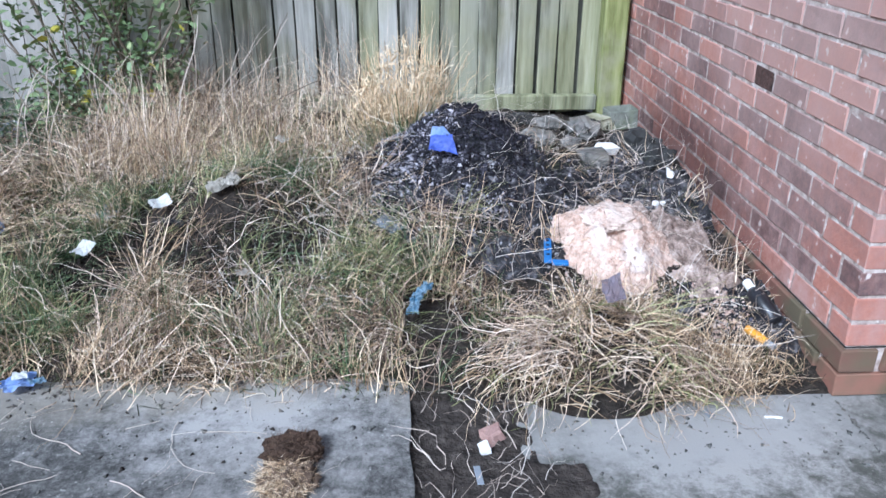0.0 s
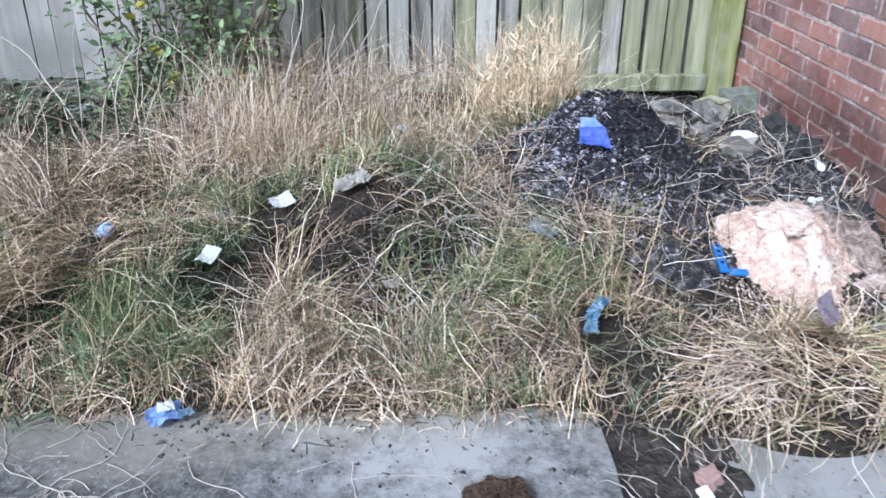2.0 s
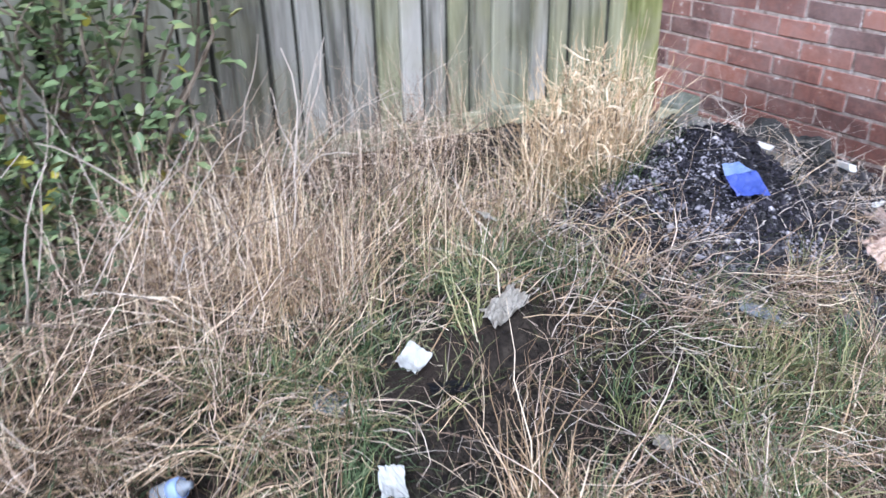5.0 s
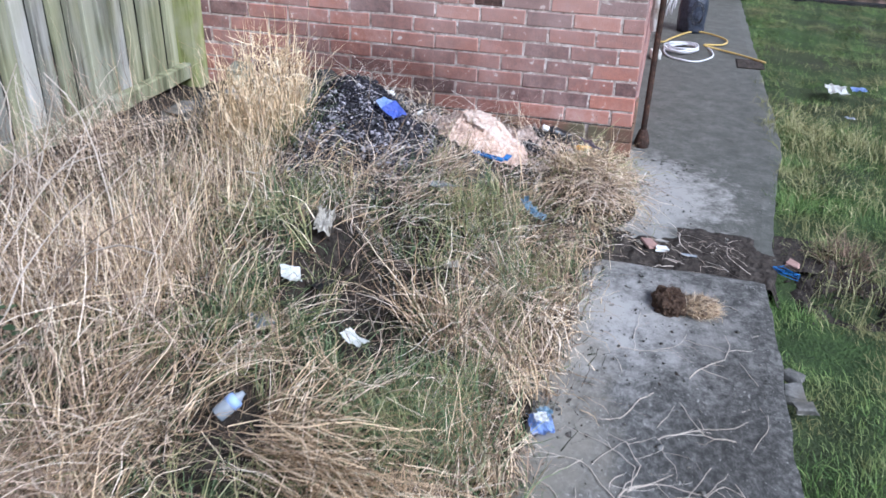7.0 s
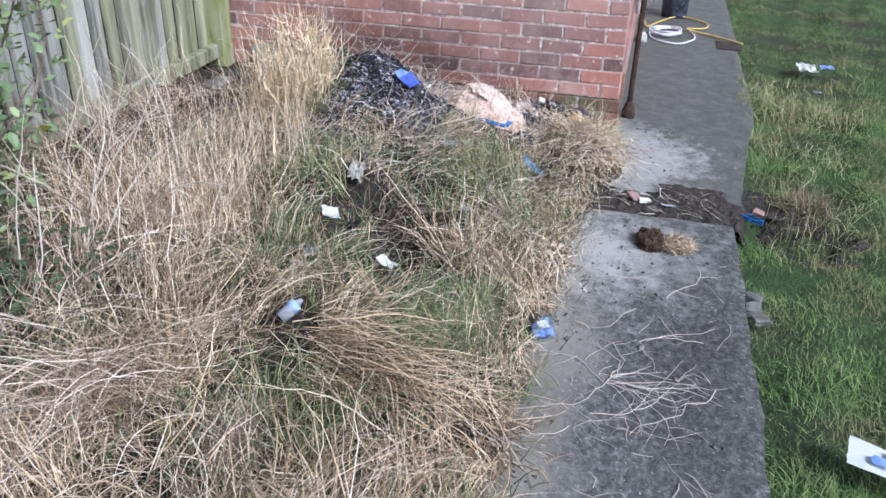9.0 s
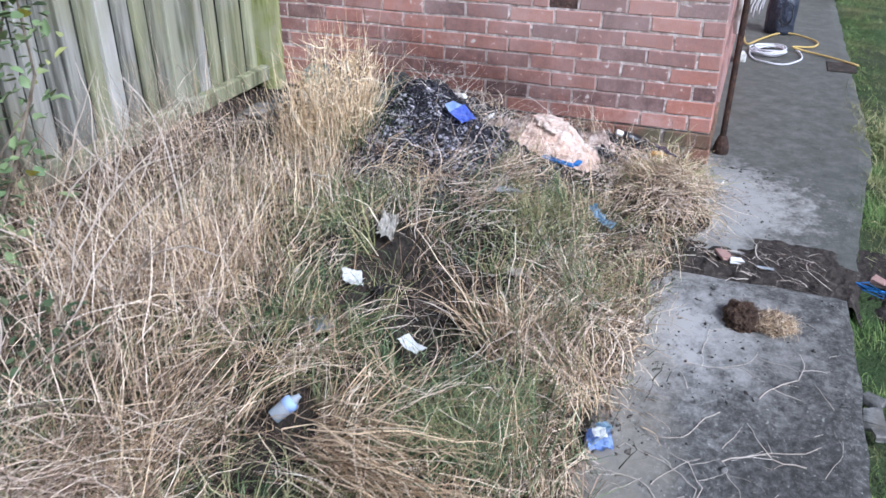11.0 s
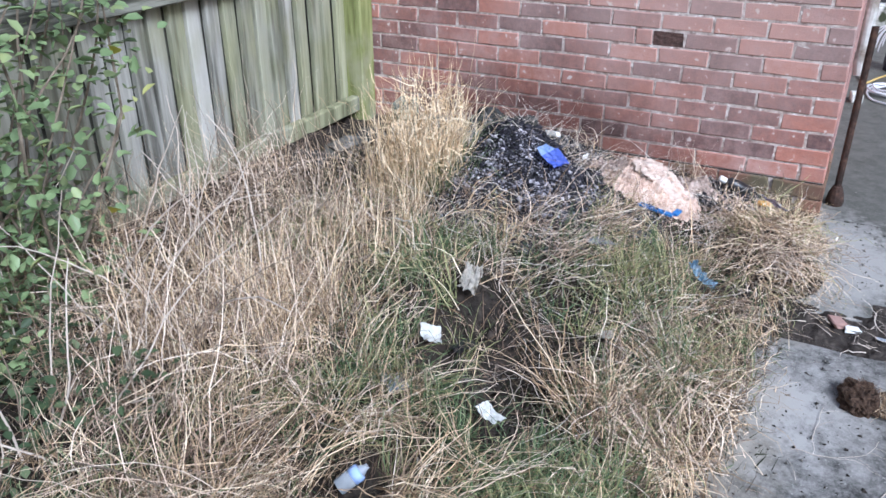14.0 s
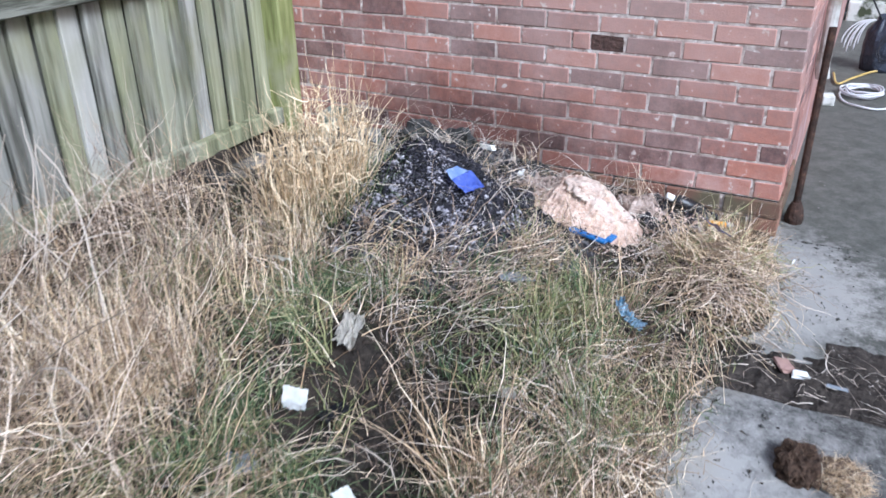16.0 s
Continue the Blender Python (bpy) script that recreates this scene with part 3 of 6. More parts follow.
def blades(name, x, y, head, length, tilt, bend, width, mat, segs=4, curl=0.0, z=None, parent=None, lift=0.0, keep=True, kink=0.16):
    """Grass blades or stems as tapered bent ribbons rooted at x, y."""
    n = len(x)
    z = (lie(x, y) - 0.004 if z is None else z) + lift
    P = np.zeros((n, segs + 1, 3))
    P[:, 0] = np.stack([x, y, z], 1)
    H = np.zeros((n, segs + 1))
    broken = np.where(rng.random((n, segs + 1)) < 0.15, 2.3, 0.36)
    wob = rng.normal(0, 1, (n, segs + 1)) * kink * broken
    dip = rng.normal(0, 1, (n, segs + 1)) * kink * broken
    for k in range(segs):
        s = (k + 0.5) / segs
        a = np.clip(tilt + bend * s + dip[:, k], -0.6, 2.3)
        h = head + curl * s + wob[:, k] * 2
        H[:, k] = h
        st = length / segs
        P[:, k + 1] = P[:, k] + np.stack([st * np.sin(a) * np.cos(h), st * np.sin(a) * np.sin(h), st * np.cos(a)], 1)
        if keep:
            P[:, k + 1, 2] = np.maximum(P[:, k + 1, 2], lie(P[:, k + 1, 0], P[:, k + 1, 1]) + 0.004)
    free = np.ones(n, bool)
    for lx, ly, lr in LITTER:
        free &= ~((P[:, :, 0] - lx) ** 2 + (P[:, :, 1] - ly) ** 2 < lr * lr).any(1)
    P, H, width, n = P[free], H[free], np.broadcast_to(np.asarray(width), (n,))[free], int(free.sum())
    P[:, :, 0] = np.minimum(P[:, :, 0], np.where(P[:, :, 1] > 0.0, -0.008, P[:, :, 0]))
    P[:, :, 1] = np.minimum(P[:, :, 1], 2.30)
    H[:, segs] = H[:, segs - 1]
    roll = rng.uniform(-0.9, 0.9, n)
    taper = np.array([1.0 - 0.75 * (k / segs) ** 1.5 for k in range(segs + 1)])
    w = np.asarray(width).reshape(-1, 1) * taper / 2
    side = np.stack([-np.sin(H) * np.cos(roll)[:, None], np.cos(H) * np.cos(roll)[:, None], np.repeat(np.sin(roll)[:, None], segs + 1, 1)], 2)
    V = np.stack([P - side * w[:, :, None], P + side * w[:, :, None]], 2).reshape(-1, 3)
    base = (np.arange(n) * (segs + 1) * 2)[:, None] + (np.arange(segs) * 2)[None, :]
    F = np.stack([base, base + 1, base + 3, base + 2], 2).reshape(-1, 4)
    return raw_mesh(name, V, F, mat, parent)


def crumbs(name, x, y, z, size, mat, parent=None, flat=0.6):
    """Loose fragments: small skewed tetrahedra and chips."""
    n = len(x)
    base = np.array([[1, 0, -0.4], [-0.5, 0.87, -0.4], [-0.5, -0.87, -0.4], [0.1, 0.1, 0.9], [0.6, 0.5, 0.35]])
    tri = np.array([[0, 2, 1], [0, 1, 4], [1, 3, 4], [1, 2, 3], [2, 0, 3], [0, 4, 3]])
    a = rng.uniform(0, 6.28, n)
    S = size[:, None] * rng.uniform(0.5, 1.4, (n, 3)) * np.array([1, 1, flat])
    J = base[None] + rng.normal(0, 0.22, (n, 5, 3))
    J = J * S[:, None, :]
    t = rng.normal(0, 0.5, n)
    Jz = J[:, :, 2] * np.cos(t)[:, None] + J[:, :, 0] * np.sin(t)[:, None]
    Jx = J[:, :, 0] * np.cos(t)[:, None] - J[:, :, 2] * np.sin(t)[:, None]
    X = Jx * np.cos(a)[:, None] - J[:, :, 1] * np.sin(a)[:, None] + x[:, None]
    Y = Jx * np.sin(a)[:, None] + J[:, :, 1] * np.cos(a)[:, None] + y[:, None]
    V = np.stack([np.minimum(X, -0.004), Y, Jz + z[:, None]], 2).reshape(-1, 3)
    F = (np.arange(n)[:, None, None] * 5 + tri[None]).reshape(-1, 3)
    return raw_mesh(name, V, F, mat, parent)


def surface(name, x0, x1, y0, y1, nx, ny, fn, mat, parent=None):
    gx, gy = np.meshgrid(np.linspace(x0, x1, nx), np.linspace(y0, y1, ny), indexing="ij")
    V = np.stack([gx, gy, fn(gx, gy)], 2).reshape(-1, 3)
    i = (np.arange(nx - 1)[:, None] * ny + np.arange(ny - 1)[None]).reshape(-1)
    ob = raw_mesh(name, V, np.stack([i, i + ny, i + ny + 1, i + 1], 1), mat, parent)
    for p in ob.data.polygons:
        p.use_smooth = True
    return ob


# ---- ground, bed and path ----
ground = put("ground", box(-300, 300, -300, 300, -0.6, -0.09, 0), M_LAWN)
tagged(ground, "wide garden ground under rough green grass", "ground", kind="structure")


def turf(x, y):
    """Height of the lawn's soil, with the dug hollow beside the gap."""
    return -0.045 + 0.018 * wav(x, y, 5, 3) - 0.15 * blob(x, y, -1.03, -0.88, 0.13) + 0.05 * blob(x, y, -0.82, -0.86, 0.13)


lawn = surface("lawn", -8, 14, -9, -0.50, 420, 200, turf, M_LAWN)
tagged(lawn, "uneven damp soil of the lawn beside the path", "lawn", kind="structure")
bed = surface("soil_bed", -7.5, 0.0, -0.06, 2.42, 300, 134, lambda x, y: np.where(y < 0.0, -0.02, soil(x, y)), M_THATCH)
tagged(bed, "rough mounded garden bed of dark soil and dead thatch", "soil", kind="structure")


def slab(name, x0, x1, y0, y1, z1, mat, nx, ny, seed):
    """A cast slab with worn, slightly ragged edges."""
    bm = bmesh.new()
    grid = {}
    for i in range(nx + 1):
        for j in range(ny + 1):
            x = x0 + (x1 - x0) * i / nx
            low = y0(x) if callable(y0) else y0
            y = low + (y1 - low) * j / ny
            z = z1 + 0.003 * noise.noise(Vector((x * 3, y * 3, seed)))
            if j in (0, ny):
                y += 0.014 * noise.noise(Vector((x * 5, seed, y))) + 0.008 * noise.noise(Vector((x * 19, seed, y)))
                z -= 0.007
            if i in (0, nx):
                x += 0.010 * noise.noise(Vector((seed, y * 7, x)))
                z -= 0.006
            grid[i, j] = bm.verts.new((x, y, z))
    for i in range(nx):
        for j in range(ny):
            bm.faces.new((grid[i, j], grid[i + 1, j], grid[i + 1, j + 1], grid[i, j + 1]))
    edge = [e for e in bm.edges if e.is_boundary]
    r = bmesh.ops.extrude_edge_only(bm, edges=edge)
    for v in r["geom"]:
        if isinstance(v, bmesh.types.BMVert):
            v.co.z = -0.14
    return put(name, bm, mat, None, False)


path = slab("path_slab", -7.5, -1.165, -0.575, 0.17, 0.03, M_CONC, 120, 16, 2.0)
tagged(path, "worn grey concrete path slab with dark stains", "concrete slab", kind="structure")
path2 = slab("path_slab", -0.895, 5.2, lambda x: float(path_edge(x)), 0.10, 0.0, M_CONC_WET, 110, 16, 5.0)
tagged(path2, "damp grey-green concrete path beside the brick wall", "concrete slab", kind="structure")
trench = surface("path_trench", -1.2, -0.86, -0.84, 0.15, 40, 100, lambda x, y: 0.004 + 0.008 * wav(x, y, 14, 3) + 0.007 * wav(x, y, 44, 6) - 0.10 * step01(-0.57, -0.70, y + 0.03 * wav(x, y, 12, 2)), M_SOIL)
tagged(trench, "shallow soil-filled gap between two path slabs", "trench", kind="structure")

# ---- brick outbuilding ----
house = new("brick_outbuilding")
tagged(house, "old red-brick outbuilding with flaking pale mortar", "building")
part("wall", box(0.0030, 5.0, 0.0030, 4.2, -0.12, 2.40, 0), M_MORTAR, house, "pale worn mortar joints")
part("roof", box(-0.12, 5.12, -0.12, 4.32, 2.40, 2.52, 0.01), M_ROOF, house, "flat dark felt roof")
part("damp_course", box(0.001, 0.6, 0.001, 2.6, 0.1475, 0.1515, 0), M_DPC, house, "thin black damp-proof course")


def brick_mesh(name, lx, ly, lz, seed, mat, bev=0.0045):
    """A worn brick, centred on its own middle."""
    bm = box(-lx / 2, lx / 2, -ly / 2, ly / 2, -lz / 2, lz / 2, bev)
    for v in bm.verts:
        v.co += Vector((noise.noise(v.co * 40 + Vector((seed, 0, 0))), noise.noise(v.co * 40 + Vector((0, seed, 9))), noise.noise(v.co * 40 + Vector((5, 0, seed))))) * 0.0038
    me = bpy.data.meshes.new(name)
    bm.to_mesh(me)
    bm.free()
    me.materials.append(mat)
    return me


BL, BH, BD = 0.2175, 0.0680, 0.1025
west = [brick_mesh("brick", BD, BL, BH, s * 3.3, M_BRICK) for s in range(5)]
west_half = [brick_mesh("brick", BD, 0.140, BH, s * 5.3 + 1, M_BRICK) for s in range(3)]
west_third = brick_mesh("brick", BD, 0.076, BH, 8.0, M_BRICK)
corner_x = [brick_mesh("brick", BL, BD, BH, s * 5.3 + 2, M_BRICK) for s in range(3)]
plinth_w = [brick_mesh("brick", BD, BL, 0.067, s * 3.9 + 4, M_PLINTH, 0.003) for s in range(2)]
plinth_c = [brick_mesh("brick", BL, BD, 0.067, s * 3.9 + 7, M_PLINTH, 0.003) for s in range(2)]
r_brick = random.Random(4)


def lay(mesh, x, y, z, turn=0.0):
    if z < 0.14:
        x, y = x - 0.011 * (x < 0.13), y - 0.011 * (y < 0.13)
    b = new("brick", mesh)
    b.parent = house
    b.matrix_world = pose(x + r_brick.uniform(-0.0015, 0.0015), y, z + r_brick.uniform(-0.0012, 0.0012), r_brick.uniform(-0.4, 0.4), 0, turn + r_brick.uniform(-0.4, 0.4))
    return b


far_x, far_y = [], []
for k in range(31):
    z = 0.0375 + 0.075 * k
    odd = k % 2
    low = k < 2
    # west face
    if odd:
        lay((plinth_w if low else west)[k % 2], BD / 2, BL / 2, z)
        y = 0.2245
    else:
        lay((plinth_c if low else corner_x)[k % 2], BL / 2, BD / 2, z)
        y = 0.1120
    while y < 2.6:
        cy = y + BL / 2
        if k == 9 and abs(cy - 0.782) < 0.06:
            lay(west_third, BD / 2, y + 0.180, z)
            b = lay(west_half[1], BD / 2 + 0.0035, y + 0.070, z)
            b.data = b.data.copy()
            b.data.materials[0] = M_SPALL
            tagged(b, "spalled blackened half of a brick")
        elif k < 17 and cy < 2.4:
            lay(plinth_w[k % 2] if low else west[r_brick.randrange(5)], BD / 2, cy, z)
        else:
            far_y.append((cy, z))
        y += 0.2250
    # south face
    x = 0.1120 if odd else 0.2245
    while x < 4.9:
        cx = x + BL / 2
        if k < 14 and cx < 0.6:
            lay(plinth_c[k % 2] if low else corner_x[r_brick.randrange(3)], cx, BD / 2, z)
        else:
            far_x.append((cx, z))
        x += 0.2250
bm = bmesh.new()
for cy, z in far_y:
    bmesh.ops.create_cube(bm, size=1, matrix=Matrix.Translation((BD / 2, cy, z)) @ Matrix.Diagonal((BD, BL, BH, 1)))
tagged(part("upper_brickwork", bm, M_BRICK_FAR, house), kind="stuff")
bm = bmesh.new()
for cx, z in far_x:
    bmesh.ops.create_cube(bm, size=1, matrix=Matrix.Translation((cx, BD / 2, z)) @ Matrix.Diagonal((BL, BD, BH, 1)))
tagged(part("side_brickwork", bm, M_BRICK_FAR, house), kind="stuff")

# ---- fence ----
r_f = random.Random(11)


def board_mesh(seed, h, mat, wdt=0.0915):
    """A feather-edged upright board, thick on one edge."""
    bm = bmesh.new()
    n = 8
    rows = []
    for i in range(n + 1):
        z = h * i / n
        dx = 0.004 * noise.noise(Vector((seed, z * 3, 0)))
        dy = 0.004 * noise.noise(Vector((seed, z * 2, 5)))
        rows.append([bm.verts.new((px + dx, py + dy, z)) for px, py in ((0, -0.021), (0.004, -0.023), (wdt, -0.004), (wdt, 0.003), (0, 0.003))])
    for a, b in zip(rows, rows[1:]):
        for k in range(5):
            bm.faces.new((a[k], a[(k + 1) % 5], b[(k + 1) % 5], b[k]))
    bm.faces.new(list(reversed(rows[0])))
    bm.faces.new(rows[-1])
    me = bpy.data.meshes.new("board")
    bm.to_mesh(me)
    bm.free()
    me.materials.append(mat)
    return me


def under(parent, name, bm, mat, label="", smooth=False):
    ob = part(name, bm, mat, parent, label, smooth)
    ob.matrix_parent_inverse = parent.matrix_basis.inverted()
    return ob


def fence_panel(x0, x1, z0, z1, mats, label):
    f = holder("fence", (x0 + x1) / 2, 2.375, z0)
    tagged(f, label, "fence", group="garden fence")
    kinds = [[board_mesh(s * 2.7 + i * 9, z1 - z0, m) for s in range(3)] for i, m in enumerate(mats)]
    # added sheet, no real fence part: its dark colour gives the gaps their shade
    under(f, "backing", box(x0, x1, 2.392, 2.404, z0 + 0.01, z1 - 0.01, 0), M_GAP_SHADE, "added dark sheet that stands in for shade in the gaps")
    x = x1 - 0.097
    while x > x0 - 0.02:
        share = (x - x0) / (x1 - x0)
        pick = 1 if len(mats) > 1 and (share > 0.84 or r_f.random() < (share - 0.45) * 1.1) else 0
        b = new("board", kinds[pick][r_f.randrange(3)])
        b.parent = f
        b.matrix_basis = pose(x + r_f.uniform(-0.004, 0.004), 2.375 + r_f.uniform(-0.004, 0.004), z0 + r_f.uniform(-0.012, 0.012), r_f.uniform(-0.3, 0.3), r_f.uniform(-0.5, 0.5), r_f.uniform(-1.5, 1.5))
        b.matrix_parent_inverse = f.matrix_basis.inverted()
        x -= 0.101 + r_f.uniform(-0.005, 0.008)
    return f


f1 = fence_panel(-2.52, -0.145, 0.20, 1.85, (M_BOARD, M_BOARD_GREEN), "weathered close-board fence panel, green with algae toward the wall")
for z in (0.213, 0.958, 1.70):
    bm = box(-2.52, -0.145, 2.30, 2.349, z, z + 0.08, 0.006)
    under(f1, "rail", bm, M_BOARD_GREEN if z < 0.3 else M_RAIL, "rail green with algae" if z < 0.3 else "dark mossy rail")
f2 = fence_panel(-6.2, -2.60, 0.282, 1.85, (M_BOARD_PALE,), "pale grey weathered close-board fence panel")
under(f2, "gravel_board", box(-6.2, -2.60, 2.34, 2.38, 0.08, 0.279, 0.006), M_RAIL, "dirty horizontal gravel board")
for i, (x, mat, lab) in enumerate(((-0.083, M_POST, "square fence post green with algae beside the brick wall"), (-2.56, M_BOARD, "square weathered fence post behind the bush"))):
    p = put("fence_post", box(x - 0.06 + 0.025 * i, x + 0.06 - 0.025 * i, 2.275, 2.39, 0.05, 1.92, 0.007), mat)
    tagged(p, lab, "fence post", group="fence posts")

# ---- rubble in the corner ----
bm = box(-0.075, 0.075, -0.05, 0.05, 0, 0.17, 0.008, 2)
r = bmesh.ops.inset_individual(bm, faces=[max(bm.faces, key=lambda f: f.calc_center_median().z)], thickness=0.028)
for f in bm.faces:
    if f.calc_center_median().z > 0.165 and abs(f.calc_center_median().x) < 0.02 and f.calc_area() < 0.012:
        for v in f.verts:
            v.co.z -= 0.05
blk = put("breeze_block", bm, M_BLOCK)
blk.matrix_world = pose(-0.078, 2.06, zs(-0.09, 2.06) - 0.05, 2, -3, 8)
tagged(blk, "hollow grey concrete block with green algae beside the fence post", "block")
STONES = [(-0.24, 1.96, 0.125, 0.06, 0.04, M_PALESTONE, 1), (-0.34, 1.72, 0.10, 0.07, 0.05, M_STONE, 2), (-0.16, 1.52, 0.10, 0.09, 0.065, M_CHAR, 4), (-0.47, 1.86, 0.08, 0.06, 0.035, M_STONE, 4),
          (-0.62, 1.95, 0.10, 0.07, 0.05, M_CHAR, 5), (-0.10, 1.36, 0.09, 0.06, 0.06, M_CHAR, 6), (-0.38, 1.32, 0.08, 0.055, 0.05, M_STONE, 7), (-0.58, 1.58, 0.09, 0.06, 0.045, M_STONE, 8),
          (-0.78, 1.98, 0.11, 0.07, 0.05, M_STONE, 9), (-0.30, 1.84, 0.06, 0.05, 0.035, M_CHAR, 10), (-0.95, 2.05, 0.09, 0.06, 0.05, M_CHAR, 11), (-0.44, 1.52, 0.05, 0.04, 0.035, M_STONE, 12)]
for x, y, sx, sy, sz, mat, s in STONES:
    st = put("stone", chunk(sx * 0.8, sy * 0.8, sz * 0.7, s) if s % 2 else lump(sx, sy, sz, s, 0.5, 3, 1.9, 0.5), mat, None, False)
    st.matrix_world = pose(x, y, zs(x, y) + sz * 0.42, 0, 0, s * 40)
    tagged(st, "soot-blackened lump of rubble on the bed" if mat is M_CHAR else "rough grey stone lying in the rubble", "stone", group="rubble stones")
for x, y, z, s, rz in ((-0.31, 1.42, 0.05, 0.045, 30), (-0.10, 1.22, 0.035, 0.03, 70), (-0.20, 1.02, 0.03, 0.02, 10)):
    w = put("white_stone", chunk(s, s * 0.55, s * 0.4, s * 99), M_WHITE)
    w.matrix_world = pose(x, y, zs(x, y) + z, 8, 5, rz)
    tagged(w, "pale plaster fragment lying on the rubble", "fragment", group="pale fragments")

# ---- burnt heap ----
ash = new("burnt_heap")
tagged(ash, "heap of black ash with pale burnt flakes", "ash heap")


def ash_h(x, y):
    m = np.maximum(blob(x, y, -1.0, 1.04, 0.45), np.maximum(0.9 * blob(x, y, -0.68, 1.0, 0.40), 0.8 * blob(x, y, -0.80, 0.72, 0.26)))
    m = np.maximum(m, np.maximum(0.8 * blob(x, y, -0.14, 0.34, 0.24), 0.7 * blob(x, y, -0.2, 1.15, 0.4)))
    return soil(x, y) - 0.035 + 0.055 * step01(0.22, 0.5, m) + 0.012 * wav(x, y, 30, 2) * m + 0.008 * wav(x, y, 70, 5) * m


surface("ash_surface", -1.6, -0.008, 0.06, 1.85, 140, 140, ash_h, M_ASH, ash)
n = 26000
ax, ay = rng.normal(-0.99, 0.15, n), rng.normal(1.02, 0.16, n)
far = rng.random(n) < 0.25
ax, ay = np.where(far, rng.normal(-0.72, 0.26, n), ax), np.where(far, rng.normal(1.0, 0.28, n), ay)
ok = ax < -0.03
ax, ay = ax[ok], ay[ok]
tagged(crumbs("ash_litter", ax, ay, ash_h(ax, ay) + 0.003, rng.gamma(1.5, 0.0019, len(ax)) + 0.0012, M_ASHBITS, ash), kind="stuff")
# drifts of pale burnt flakes
cx, cy = np.r_[rng.normal(-1.13, 0.08, 38), rng.normal(-0.95, 0.09, 14)], np.r_[rng.normal(1.04, 0.11, 38), rng.normal(0.82, 0.07, 14)]
k = np.repeat(np.arange(52), rng.integers(20, 110, 52))
ax, ay = cx[k] + rng.normal(0, 0.017, len(k)), cy[k] + rng.normal(0, 0.017, len(k))
tagged(crumbs("pale_ash_litter", ax, ay, ash_h(ax, ay) + 0.006, rng.gamma(1.6, 0.0018, len(k)) + 0.0012, M_GREYASH, ash), kind="stuff")
n = 1500
ax, ay = rng.uniform(-0.35, -0.02, n), rng.uniform(0.1, 1.8, n)
tagged(crumbs("char_litter", ax, ay, ash_h(ax, ay) + 0.004, rng.gamma(1.6, 0.003, n) + 0.0015, M_ASHBITS, ash), kind="stuff")

# ---- pink plaster pile ----
pile = new("plaster_pile")
tagged(pile, "pile of crumbly pink plaster with a pale crust", "plaster pile")


def pile_h(x, y):
    d = np.sqrt(((x + 0.455) / 0.245) ** 2 + ((y - 0.645) / 0.29) ** 2) + 0.10 * wav(x, y, 7, 3)
    h = soil(x, y) - 0.03 + 0.155 * (1 - step01(0.25, 1.15, d)) - 0.050 * step01(0.66, 0.50, y) * (1 - step01(0.7, 1.1, d))
    h = h - 0.13 * (1 - step01(0.021, 0.030, np.sqrt((x + 0.490) ** 2 + ((y - 0.575) / 1.15) ** 2))) + 0.012 * blob(x, y, -0.54, 0.60, 0.05) + 0.012 * blob(x, y, -0.40, 0.60, 0.05)
    return h + (0.009 * wav(x, y, 24, 7) + 0.006 * wav(x, y, 63, 2) + 0.003 * wav(x, y, 140, 5)) * (1 - step01(0.7, 1.2, d))


surface("crust", -0.80, -0.02, 0.2, 1.05, 180, 180, pile_h, M_FOAM, pile)
LIP_Z = float(pile_h(np.array([-0.490]), np.array([0.640]))[0])
part("crust_lip", lump(0.095, 0.075, 0.020, 61, 0.3, 4, 2.2), M_CRUST, pile, "pale crust over a small hole", True).matrix_basis = pose(-0.480, 0.652, LIP_Z - 0.004, 14, 0, 6)
surface("rubble_skirt", -0.52, -0.012, 0.36, 1.02, 80, 90, lambda x, y: soil(x, y) - 0.03 + (0.075 + 0.018 * wav(x, y, 20, 5) + 0.014 * wav(x, y, 48, 1)) * step01(0.25, 0.6, np.maximum(blob(x, y, -0.26, 0.80, 0.20), 0.7 * blob(x, y, -0.19, 0.50, 0.13)) + 0.1 * wav(x, y, 14, 3)), M_RUBBLE, pile)
n = 1500
a, q = rng.uniform(0, 6.28, n), np.sqrt(rng.uniform(0, 1, n)) * rng.uniform(0.9, 1.25, n)
px, py = -0.455 + 0.245 * q * np.cos(a), 0.63 + 0.29 * q * np.sin(a)
ok = (px < -0.03) & ((px + 0.49) ** 2 + (py - 0.57) ** 2 > 0.0022)
px, py = px[ok], py[ok]
tagged(crumbs("plaster_rubble", px, py, np.maximum(pile_h(px, py), soil(px, py)) + 0.001, rng.gamma(1.5, 0.0017, len(px)) + 0.001, M_FOAMBITS, pile, 0.8), kind="stuff")
n = 220
px, py = rng.normal(-0.22, 0.05, n), rng.normal(0.36, 0.09, n)
ok = px < -0.03
tagged(crumbs("spilled_rubble", px[ok], py[ok], ash_h(px[ok], py[ok]) + 0.004, rng.gamma(1.6, 0.0032, ok.sum()) + 0.002, M_FOAMBITS, pile, 0.8), kind="stuff")

# ---- grass ----


